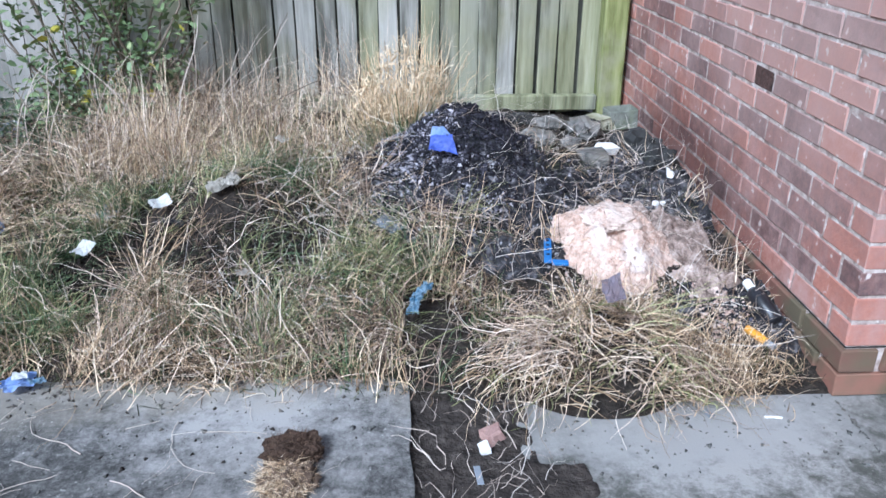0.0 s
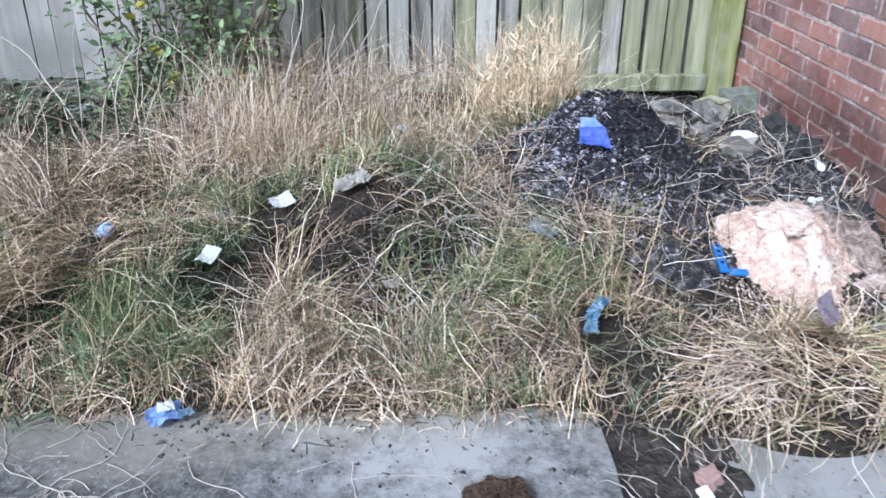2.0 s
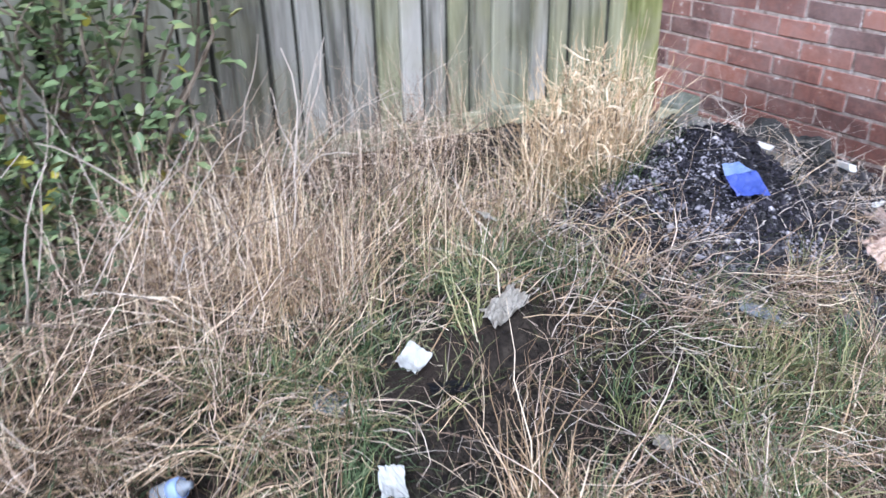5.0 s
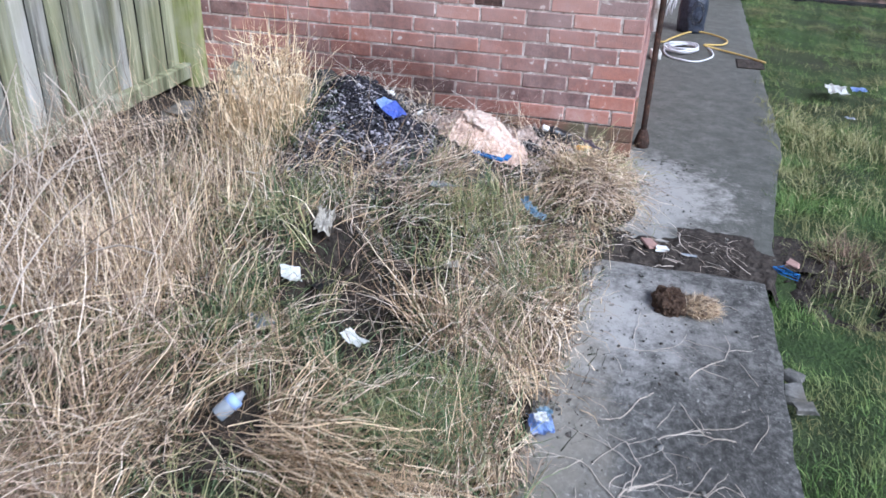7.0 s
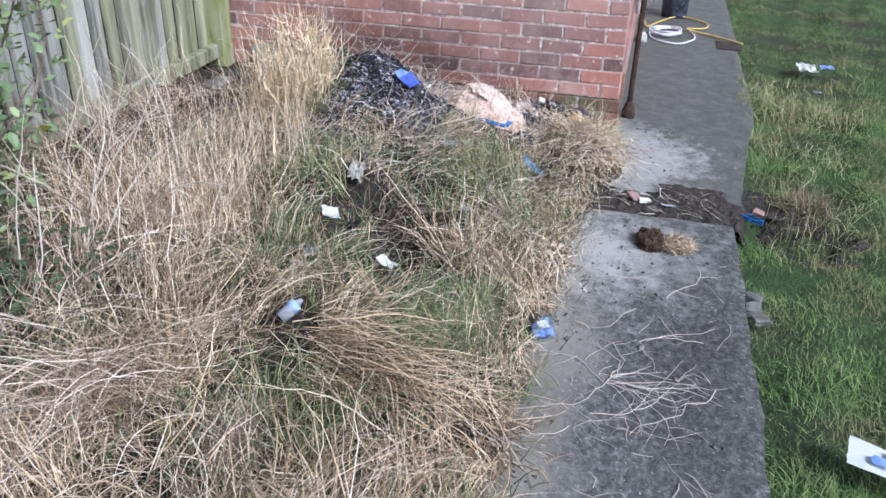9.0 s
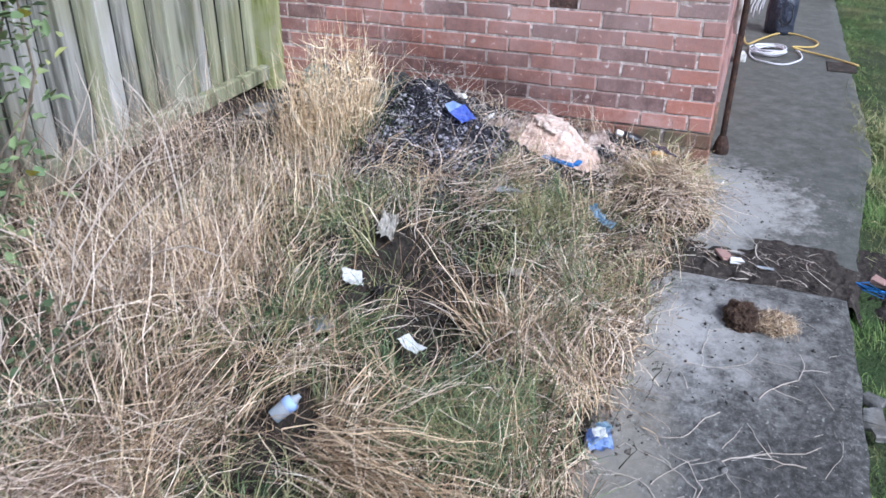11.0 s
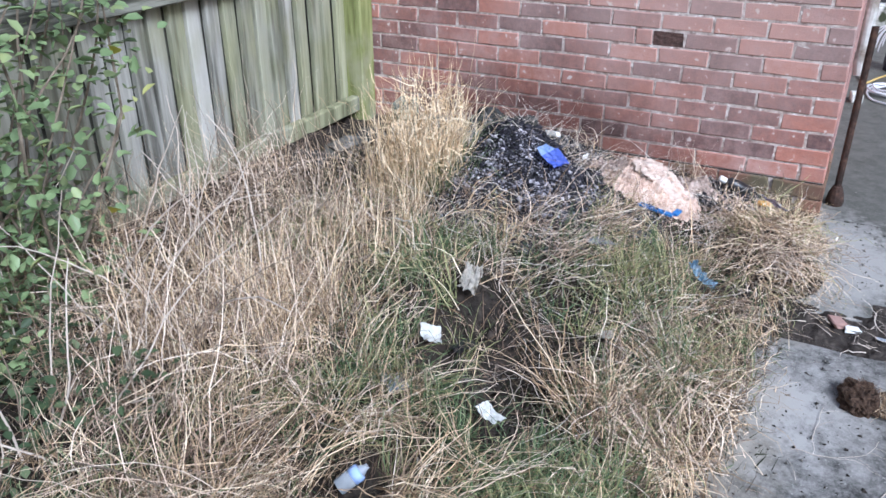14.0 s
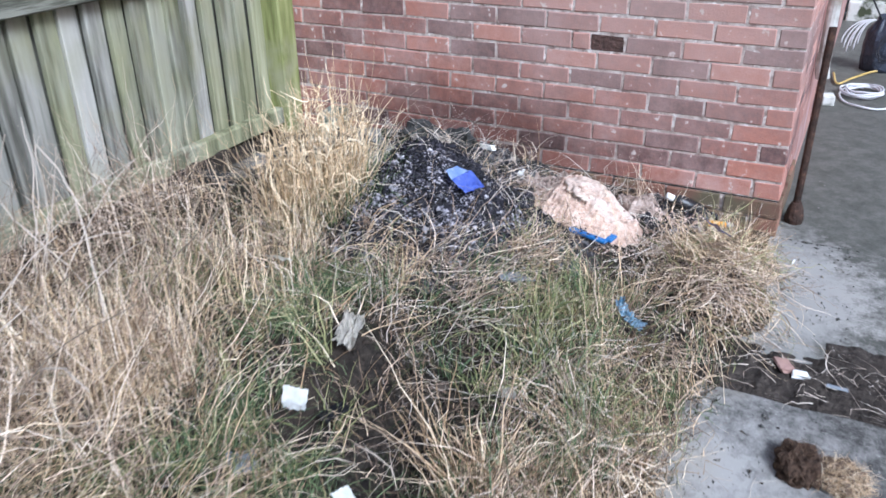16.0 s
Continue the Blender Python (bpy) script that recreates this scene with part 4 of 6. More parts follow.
def clumped(n, x0, x1, y0, y1, per, accept, spread=0.03):
    """Roots in tufts inside a rectangle: x, y and the heading of each blade from its tuft's middle."""
    m = max(1, int(n / per))
    cx, cy = rng.uniform(x0, x1, m * 3), rng.uniform(y0, y1, m * 3)
    keep = rng.random(m * 3) < accept(cx, cy)
    cx, cy = cx[keep][:m], cy[keep][:m]
    k = rng.integers(max(1, per // 2), per * 3 // 2 + 1, len(cx))
    bx, by = np.repeat(cx, k), np.repeat(cy, k)
    a = rng.uniform(0, 6.28, len(bx))
    r_ = np.abs(rng.normal(0, spread, len(bx)))
    flow = np.repeat(2.4 * wav(cx, cy, 1.6, 6) + rng.normal(0, 0.7, len(cx)), k)
    return bx + r_ * np.cos(a), by + r_ * np.sin(a), a, flow


def bare(x, y):
    """How bare the bed is: hollows, ash, plaster and the rubble corner."""
    b = np.maximum(1.1 * blob(x, y, -1.52, 0.66, 0.13), 1.1 * blob(x, y, -1.92, 0.67, 0.16))
    b = np.maximum(b, np.maximum(0.9 * blob(x, y, -2.13, 0.53, 0.12), 0.55 * blob(x, y, -1.72, 0.58, 0.18)))
    b = np.maximum(b, 0.8 * blob(x, y, -1.38, 1.06, 0.13))
    b = np.maximum(b, 1.3 * blob(x, y, -0.95, 1.02, 0.34))
    b = np.maximum(b, 1.3 * blob(x, y, -0.42, 0.62, 0.33))
    b = np.maximum(b, 1.2 * blob(x, y, -0.35, 1.6, 0.60))
    b = np.maximum(b, 1.2 * blob(x, y, -1.0, 0.12, 0.16))
    b = np.maximum(b, 1.2 * blob(x, y, -0.12, 0.2, 0.16))
    b = np.maximum(b, 0.8 * blob(x, y, -0.75, 0.45, 0.2))
    b = np.maximum(b, np.maximum(blob(x, y, -2.95, 1.78, 0.40), blob(x, y, -3.5, 1.75, 0.5)))
    return np.clip(b, 0, 1)


def mixed_heading(a, flow, w):
    return np.arctan2(w * np.sin(flow) + (1 - w) * np.sin(a), w * np.cos(flow) + (1 - w) * np.cos(a)) + rng.normal(0, 0.35, len(a))


def tall(x, y):
    """Where the straw stands tall: toward the fence and at the western end."""
    edge = 0.98 + 0.18 * wav(x, y, 3, 1) + 0.45 * step01(-2.35, -2.05, x)
    return np.maximum(step01(edge - 0.12, edge + 0.15, y) * step01(-1.85, -2.1, x), 0.8 * step01(-2.95, -3.3, x - 0.15 * wav(x, y, 3, 4))) * (1 - bare(x, y))


def strew(name, label, n, area, per, accept, spread, size, tilt, bend, width, mats, curl=1.0, along=0.3, lift=0.0, segs=6):
    """Tufts of blades over an area, each tuft with its own size, lean and tint; one joined mesh a tint."""
    x, y, a, flow = clumped(n, *area, per, accept, spread)
    tuft_id = np.cumsum(np.r_[True, np.abs(np.diff(flow)) > 1e-9])
    m = tuft_id[-1] + 1
    grow, lean = rng.uniform(0.65, 1.2, m)[tuft_id], rng.normal(0, 0.2, m)[tuft_id]
    pick = rng.choice(len(mats), m, p=[w for _, w in mats])[tuft_id]
    pick = np.where(rng.random(len(x)) < 0.15, rng.integers(0, len(mats), len(x)), pick)
    k = len(x)
    head = mixed_heading(a, flow, along)
    L, T, B, W = rng.uniform(*size, k) * grow, np.clip(rng.uniform(*tilt, k) + lean, 0, 1.5), rng.uniform(*bend, k), rng.uniform(*width, k)
    up = rng.uniform(0, 1, k) * (lift(x, y) if callable(lift) else lift)
    C = rng.normal(0, curl, k)
    for i, (mat, _) in enumerate(mats):
        s = pick == i
        if s.any():
            g = blades(name, x[s], y[s], head[s], L[s], T[s], B[s], W[s], mat, segs, C[s], lift=up[s], kink=0.24)
            tagged(g, label, "grass", kind="stuff")


DRY = [(M_STRAW, 0.52), (M_STRAW_PALE, 0.24), (M_STRAW_BROWN, 0.24)]
PALE = [(M_STRAW_PALE, 0.46), (M_STRAW, 0.24), (M_STRAW_BROWN, 0.30)]
FADING = [(M_STRAW, 0.54), (M_STRAW_BROWN, 0.22), (M_STRAW_PALE, 0.24)]

GREEN = [(-1.12, 1.30, 0.16, 1.0), (-2.40, 0.50, 0.22, 0.85), (-2.74, 0.52, 0.16, 0.7), (-1.40, 0.50, 0.24, 0.8), (-1.24, 0.44, 0.20, 1.0), (-1.60, 0.18, 0.12, 0.5), (-1.62, 1.06, 0.16, 0.9), (-2.20, 0.98, 0.14, 0.8),
         (-3.0, 0.84, 0.13, 0.8), (-3.15, 0.22, 0.16, 0.8), (-1.70, 1.52, 0.18, 1.0), (-2.22, 0.70, 0.16, 0.6), (-2.36, 0.30, 0.20, 0.85), (-1.33, 0.12, 0.09, 0.8), (-1.95, 0.34, 0.16, 0.6), (-1.98, 0.06, 0.09, 0.6)]


def clumpy(x, y, f, k, lo=-0.25, hi=0.3):
    """Patches of growth with gaps between them, 0 to 1."""
    return step01(lo, hi, wav(x, y, f, k))


def open_middle(x, y):
    """How much of the straw is left round the hollows in the middle of the bed."""
    return 1 - 0.85 * np.maximum(blob(x, y, -1.78, 0.64, 0.34), 0.55 * blob(x, y, -2.15, 0.62, 0.22))


def greenness(x, y):
    gsum = 0.12
    for cx, cy, r_, s in GREEN:
        gsum = np.maximum(gsum, s * blob(x, y, cx, cy, r_))
    return np.clip(gsum * (1 - 0.9 * bare(x, y)), 0, 1)


def locks(name, label, m, per, area, accept, size, tilt, bend, width, mats, curl=0.8, spread=0.02, lift=0.0, stray=0.22, parent=None, z=None):
    """Locks of straw: each lock's stems share a heading, a lean and an arch, and a few stray."""
    x0, x1, y0, y1 = area
    cx, cy = rng.uniform(x0, x1, m * 8), rng.uniform(y0, y1, m * 8)
    keep = rng.random(m * 8) < accept(cx, cy)
    cx, cy = cx[keep][:m], cy[keep][:m]
    m = len(cx)
    k = rng.integers(max(2, per // 3), per * 5 // 3, m)
    s = np.repeat(np.arange(m), k)
    n = len(s)
    tint = rng.choice(len(mats), m, p=[w for _, w in mats])[s]
    tint = np.where(rng.random(n) < 0.2, rng.integers(0, len(mats), n), tint)
    loose = np.where(rng.random(n) < stray, 1.0, 0.28)
    head = (2.2 * wav(cx, cy, 1.3, 6) + rng.normal(0, 1.5, m))[s] + rng.normal(0, 1.3, n) * loose
    L = rng.uniform(*size, m)[s] * rng.uniform(0.55, 1.1, n)
    T = np.clip(rng.uniform(*tilt, m)[s] + rng.normal(0, 0.5, n) * loose, 0, 1.6)
    B = rng.uniform(*bend, m)[s] + rng.normal(0, 0.6, n) * loose
    C = rng.normal(0, curl, m)[s] + rng.normal(0, 0.8, n) * loose
    W = rng.uniform(*width, n)
    x, y = cx[s] + rng.normal(0, spread, n), cy[s] + rng.normal(0, spread, n)
    up = (rng.uniform(0, 1, m)[s] * 0.7 + rng.uniform(0, 0.3, n)) * (lift(x, y) if callable(lift) else lift)
    for i, (mat, _) in enumerate(mats):
        q = tint == i
        if q.any():
            g = blades(name, x[q], y[q], head[q], L[q], T[q], B[q], W[q], mat, 7, C[q], None if z is None else z(x[q], y[q]), parent, lift=up[q], kink=0.23)
            if parent:
                tagged(g, kind="stuff")
            else:
                tagged(g, label, "grass", kind="stuff")


# low growth whose dark colour paints the shade between the straws
strew("undergrowth", "low blades and thatch under the straw, coloured dark for the shade there", 16000, (-4.2, -0.1, 0.05, 2.1), 16, lambda x, y: 1 - 0.9 * bare(x, y), 0.05, (0.03, 0.12), (0.2, 1.3), (0.2, 1.2), (0.002, 0.0045), [(M_UNDER_SHADE, 0.9), (M_STRAW_BROWN, 0.1)], 0.6, 0.3, 0.0, 4)
locks("dry_grass", "long arching locks of straw-coloured dead grass", 330, 20, (-5.4, -1.9, 0.14, 2.2), lambda x, y: tall(x, y) * (0.12 + 0.88 * clumpy(x, y, 5.5, 9)), (0.18, 0.44), (0.35, 1.45), (0.4, 1.7), (0.0016, 0.0036), DRY, 1.0, 0.035, lambda x, y: 0.13 * tall(x, y), 0.4)
locks("bleached_grass", "bleached broken grass stems tangled together", 760, 6, (-5.4, -1.85, 0.14, 2.2), lambda x, y: (0.06 + 0.94 * tall(x, y)) * (1 - bare(x, y)) * (0.15 + 0.85 * clumpy(x, y, 6.5, 3)) * open_middle(x, y), (0.18, 0.50), (0.7, 1.7), (-0.5, 0.9), (0.0016, 0.0038), PALE, 1.1, 0.05, lambda x, y: 0.22 * tall(x, y), 0.55)
locks("laid_grass", "locks of golden dead grass laid flat on the bed", 300, 24, (-4.6, -1.0, 0.12, 1.25), lambda x, y: clumpy(x, y, 6, 5, 0.0, 0.45) * (1 - bare(x, y)) * (1 - 0.75 * greenness(x, y)) * open_middle(x, y), (0.16, 0.40), (0.5, 1.2), (0.3, 1.1), (0.0018, 0.0036), FADING, 0.9, 0.03, 0.05)
locks("fine_straw", "fine broken straw filling the matted dead grass", 420, 14, (-4.8, -1.2, 0.12, 2.1), lambda x, y: (0.25 + 0.75 * tall(x, y)) * (1 - bare(x, y)) * (1 - 0.8 * greenness(x, y)) * clumpy(x, y, 5, 7, -0.4, 0.2) * open_middle(x, y), (0.10, 0.34), (0.6, 1.6), (-0.3, 1.0), (0.0009, 0.0018), [(M_STRAW, 0.5), (M_STRAW_BROWN, 0.3), (M_STRAW_PALE, 0.2)], 1.2, 0.06, lambda x, y: 0.03 + 0.14 * tall(x, y), 0.6)
locks("fence_grass", "pale dead grass standing and bent before the fence", 330, 8, (-2.55, -1.25, 1.22, 2.10), lambda x, y: step01(1.15, 1.4, y + 0.1 * wav(x, y, 4, 2)) * (1 - 0.8 * step01(-2.25, -2.5, x)) * (1 - 0.8 * blob(x, y, -1.36, 1.5, 0.22)), (0.20, 0.46), (0.3, 1.6), (-0.2, 1.3), (0.0013, 0.003), [(M_STRAW_PALE, 0.5), (M_STRAW_BROWN, 0.35), (M_STRAW, 0.15)], 1.1, 0.06, lambda x, y: 0.10 + 0.14 * step01(1.5, 1.8, y), 0.7)
locks("standing_grass", "tall dead grass standing in loose tufts", 100, 13, (-2.55, -1.38, 1.16, 1.62), lambda x, y: 0.15 + 0.85 * (wav(x, y, 5, 3) > 0.0) * (1 - blob(x, y, -1.40, 1.45, 0.22)), (0.22, 0.42), (0.05, 0.9), (0.0, 1.3), (0.002, 0.004), [(M_STRAW_PALE, 0.2), (M_STRAW, 0.3), (M_GOLD, 0.5)], 1.0, 0.045, 0.02, 0.55)
locks("edge_grass", "locks of fallen dry grass along the path's edge", 200, 18, (-3.4, -1.16, 0.08, 0.36), lambda x, y: np.clip(0.25 + 1.0 * wav(x, y, 5, 8) ** 2, 0, 1) * (1 - blob(x, y, -2.2, 0.12, 0.13)), (0.10, 0.26), (0.6, 1.4), (0.2, 0.9), (0.002, 0.004), DRY, 1.0, 0.035, 0.02)
locks("thin_grass", "short dead grass scattered over the mound", 420, 9, (-2.3, -0.05, 0.05, 1.5), lambda x, y: 0.9 * (1 - bare(x, y)) * open_middle(x, y) * (1 - 0.6 * greenness(x, y)) * (0.2 + 0.8 * clumpy(x, y, 7, 2)), (0.08, 0.26), (0.4, 1.3), (0.1, 1.2), (0.0016, 0.0034), FADING, 1.0, 0.03, 0.01, 0.4)
# long lock fallen toward the path
n = 300
u = rng.uniform(0, 1, n)
x, y = -2.58 - 0.16 * u + rng.normal(0, 0.035, n), 0.74 - 0.32 * u + rng.normal(0, 0.035, n)
g = blades("fallen_lock", x, y, rng.normal(-1.95, 0.16, n), rng.uniform(0.25, 0.52, n), rng.uniform(0.7, 1.25, n), rng.uniform(0.35, 1.0, n), rng.uniform(0.002, 0.004, n), M_STRAW, 9, rng.normal(0.0, 0.35, n), lift=0.16 * (1 - 0.6 * u) * rng.uniform(0.2, 1, n), kink=0.22)
tagged(g, "long golden lock of grass fallen toward the path", "grass", kind="stuff")
n = 420
u = rng.uniform(0, 1, n)
x, y = -2.85 - 0.6 * u + rng.normal(0, 0.07, n), 0.95 + 0.35 * u + rng.normal(0, 0.07, n)
g = blades("arching_grass", x, y, rng.normal(2.6, 0.3, n), rng.uniform(0.3, 0.6, n), rng.uniform(0.3, 0.9, n), rng.uniform(0.9, 1.7, n), rng.uniform(0.0018, 0.0036, n), M_STRAW_PALE, 10, rng.normal(0.5, 0.4, n), lift=0.14 * rng.uniform(0, 1, n), kink=0.12)
tagged(g, "bleached stems arching over in one sweep", "grass", kind="stuff")
# crumbly soil in the hollows
cx, cy, cs = np.array([-1.52, -1.92, -2.13, -1.72, -1.38]), np.array([0.66, 0.67, 0.53, 0.58, 1.06]), np.array([0.09, 0.11, 0.08, 0.10, 0.07])
k = rng.integers(0, 5, 5200)
x, y = cx[k] + rng.normal(0, 1, 5200) * cs[k], cy[k] + rng.normal(0, 1, 5200) * cs[k]
tagged(crumbs("soil_clods", x, y, soil(x, y) + 0.003, rng.gamma(1.3, 0.0032, 5200) + 0.0015, M_CLOD), "dark crumbly soil in the hollows of the bed", "soil", kind="stuff")
# tall tuft
tuft = new("tall_grass_tuft")
tagged(tuft, "upright tuft of tall golden dry grass", "grass tuft")
n = 540
a = rng.uniform(0, 6.28, n)
q = np.sqrt(rng.uniform(0, 1, n)) * 0.17
tx, ty = -1.17 + q * np.cos(a), 1.38 + q * np.sin(a)
tagged(blades("dry_stem_mass", tx, ty, a + rng.normal(0, 0.9, n), (0.16 + 0.40 * rng.uniform(0, 1, n) ** 1.3) * (1.1 - q), np.abs(rng.normal(0.08, 0.28, n)), rng.uniform(0.0, 1.1, n) ** 2, rng.uniform(0.0026, 0.0052, n), M_GOLD, 9, rng.normal(0, 1.0, n), parent=tuft, kink=0.3), "golden dry stems", kind="stuff")
# side shoots and seed heads
n = 850
a = rng.uniform(0, 6.28, n)
q = np.sqrt(rng.uniform(0, 1, n)) * 0.19
tx, ty = -1.17 + q * np.cos(a), 1.38 + q * np.sin(a)
tagged(blades("seed_head_mass", tx, ty, rng.uniform(0, 6.28, n), rng.uniform(0.04, 0.11, n), rng.uniform(0.1, 1.5, n), rng.uniform(-0.5, 1.2, n), rng.uniform(0.0026, 0.006, n), M_GOLD, 5, rng.normal(0, 1.5, n), lie(tx, ty) + rng.uniform(0.10, 0.43, n) * (1.1 - 2.2 * q), tuft, kink=0.35), "feathery cream side shoots", kind="stuff")
n = 260
a = rng.uniform(0, 6.28, n)
q = np.sqrt(rng.uniform(0, 1, n)) * 0.15
tagged(blades("green_base", -1.14 + q * np.cos(a), 1.28 + q * np.sin(a), a, rng.uniform(0.08, 0.24, n), rng.uniform(0.1, 0.9, n), rng.uniform(0.2, 1.2, n), rng.uniform(0.0026, 0.005, n), M_GREEN, 5, parent=tuft), "green blades at its foot", kind="stuff")
# green patches
strew("green_grass", "patches of living green grass among the straw", 18000, (-3.6, -0.9, 0.06, 1.7), 36, greenness, 0.034, (0.07, 0.23), (0.1, 1.1), (0.4, 1.7), (0.0018, 0.0040), [(M_GREEN, 0.62), (M_STRAW_GREEN, 0.38)], 0.8, 0.5)
# loose roots and stalks on the bare places
x, y = np.concatenate([rng.uniform(-1.7, -0.05, 1150), rng.uniform(-2.4, -1.2, 330)]), np.concatenate([rng.uniform(0.15, 1.75, 1150), rng.uniform(0.3, 1.2, 330)])
n = len(x)
z0 = np.maximum(lie(x, y), np.maximum(ash_h(x, y) * (x > -1.6), pile_h(x, y) * (x > -0.86) * (y < 1.05)))
g = blades("loose_roots", x, y, rng.uniform(0, 6.28, n), rng.uniform(0.08, 0.34, n), rng.uniform(0.9, 1.5, n), rng.uniform(-0.1, 0.7, n), rng.uniform(0.0013, 0.0028, n), M_ROOT, 8, rng.normal(0, 1.0, n), z0 + 0.012, kink=0.2)
tagged(g, "loose pale roots and dead stalks strewn about", "roots", kind="stuff")

# pulled heap of dry weeds by the corner
heap = new("weed_heap")
tagged(heap, "heap of pulled dry weeds dumped at the path's edge", "weed heap")
locks("weed_tangle", "", 100, 20, (-0.98, -0.30, -0.10, 0.34), lambda x, y: 1.0 * ((((x + 0.64) / 0.33) ** 2 + ((y - 0.10) / 0.24) ** 2) < 1), (0.14, 0.29), (1.0, 1.7), (0.1, 1.2), (0.0018, 0.0036), [(M_STRAW, 0.4), (M_STRAW_GREEN, 0.12), (M_STRAW_BROWN, 0.13), (M_STRAW_PALE, 0.35)], 1.2, 0.03, 0.03, 0.3, heap,
      lambda x, y: np.maximum(lie(x, y), 0) + 0.155 * np.exp(-(((x + 0.64) / 0.24) ** 2 + ((y - 0.10) / 0.18) ** 2) ** 1.2))
n = 520
x, y = rng.normal(-0.26, 0.08, n), rng.normal(0.12, 0.07, n)
tagged(blades("corner_straw", np.minimum(x, -0.05), y, rng.uniform(0, 6.28, n), rng.uniform(0.08, 0.20, n), rng.uniform(0.1, 1.2, n), rng.uniform(0.3, 1.9, n), rng.uniform(0.0018, 0.0034, n), M_STRAW, 8, rng.normal(0, 0.8, n), parent=heap, kink=0.25), kind="stuff")
surface("heap_core", -1.0, -0.26, -0.18, 0.40, 40, 34, lambda x, y: np.maximum(lie(x, y), 0) - 0.03 + 0.15 * np.exp(-(((x + 0.64) / 0.20) ** 2 + ((y - 0.10) / 0.15) ** 2) ** 1.3), M_THATCH, heap)

# lawn
x = np.concatenate([rng.uniform(-3.6, 1.0, 110000), rng.uniform(1.0, 5.5, 45000)])
y = np.concatenate([rng.uniform(-2.0, -0.56, 110000), rng.uniform(-2.6, -0.70, 45000)])
ok = (np.where(x > -0.9, y < path_edge(x) + 0.03 * wav(x, y, 6, 2), y < -0.57)) & (blob(x, y, -1.03, -0.86, 0.20) < 0.32 + 0.2 * wav(x, y, 14, 4)) & ~((x > -1.17) & (x < -0.86) & (y > -0.70)) & (rng.random(len(x)) < 0.55 + 0.45 * wav(x, y, 3, 5))
x, y = x[ok], y[ok]
n = len(x)
g = blades("lawn_grass", x, y, 2.0 * wav(x, y, 2.5, 2) + rng.normal(0, 1.0, n), rng.uniform(0.022, 0.085, n) * (0.7 + 0.5 * wav(x, y, 4, 7)).clip(0.4, 1.3), rng.uniform(0.1, 1.1, n), rng.uniform(0.3, 1.7, n), rng.uniform(0.0018, 0.0034, n), M_LAWNBLADE, 4, 0.0, turf(x, y) - 0.005, keep=False)
tagged(g, "unmown green lawn grass beside the path", "grass", kind="stuff")
# yellowed tufts on the lawn by the dug hole
x, y, a, flow = clumped(3200, -1.3, 1.9, -1.5, -0.72, 14, lambda x, y: 0.08 + blob(x, y, -0.78, -0.88, 0.2) + 0.9 * blob(x, y, 0.75, -1.0, 0.32) + 0.6 * blob(x, y, 0.0, -0.85, 0.2), 0.05)
n = len(x)
g = blades("yellowed_grass", x, y, rng.uniform(0, 6.28, n), rng.uniform(0.04, 0.13, n), rng.uniform(0.2, 0.9, n), rng.uniform(0.3, 1.3, n), rng.uniform(0.002, 0.004, n), M_STRAW_GREEN, 4, 0.0, turf(x, y) - 0.005)
tagged(g, "yellowed grass around the dug soil", "grass", kind="stuff")

n = 420
a = rng.uniform(0, 6.28, n)
q = np.sqrt(rng.uniform(0, 1, n)) * 0.10
x, y = -0.84 + q * np.cos(a), -0.90 + q * np.sin(a)
g = blades("dead_tuft", x, y, a + rng.normal(0, 0.8, n), rng.uniform(0.05, 0.15, n), rng.uniform(0.1, 1.0, n), rng.uniform(0.2, 1.3, n), rng.uniform(0.0018, 0.0034, n), M_STRAW_BROWN, 5, 0.0, turf(x, y) - 0.005, keep=False)
tagged(g, "brown dead tuft beside the dug hollow", "grass tuft", kind="stuff")

# ---- bush ----
bush = new("bush")
tagged(bush, "leafy green bush with a few yellow leaves against the fence", "bush")
r_b = random.Random(5)
tips = []
for i in range(30):
    x0, y0 = -2.46 + r_b.uniform(-0.20, 0.18), 2.08 + r_b.uniform(-0.12, 0.12)
    p = Vector((x0, y0, 0.12))
    d = Vector((r_b.uniform(-0.36, 0.34), r_b.uniform(-0.40, 0.14), 1)).normalized()
    pts = [p.copy()]
    for s in range(9):
        d = (d + Vector((r_b.uniform(-0.25, 0.25), r_b.uniform(-0.22, 0.16), r_b.uniform(-0.15, 0.08)))).normalized()
        p = p + d * 0.17 * r_b.uniform(0.7, 1.1)
        p.x, p.y = min(max(p.x, -2.86), -2.10), min(max(p.y, 1.84), 2.27)
        pts.append(p.copy())
    tips += pts[1:]
    part("stem", tube(pts, r_b.uniform(0.004, 0.009), 5, taper=0.3), M_TWIG, bush)


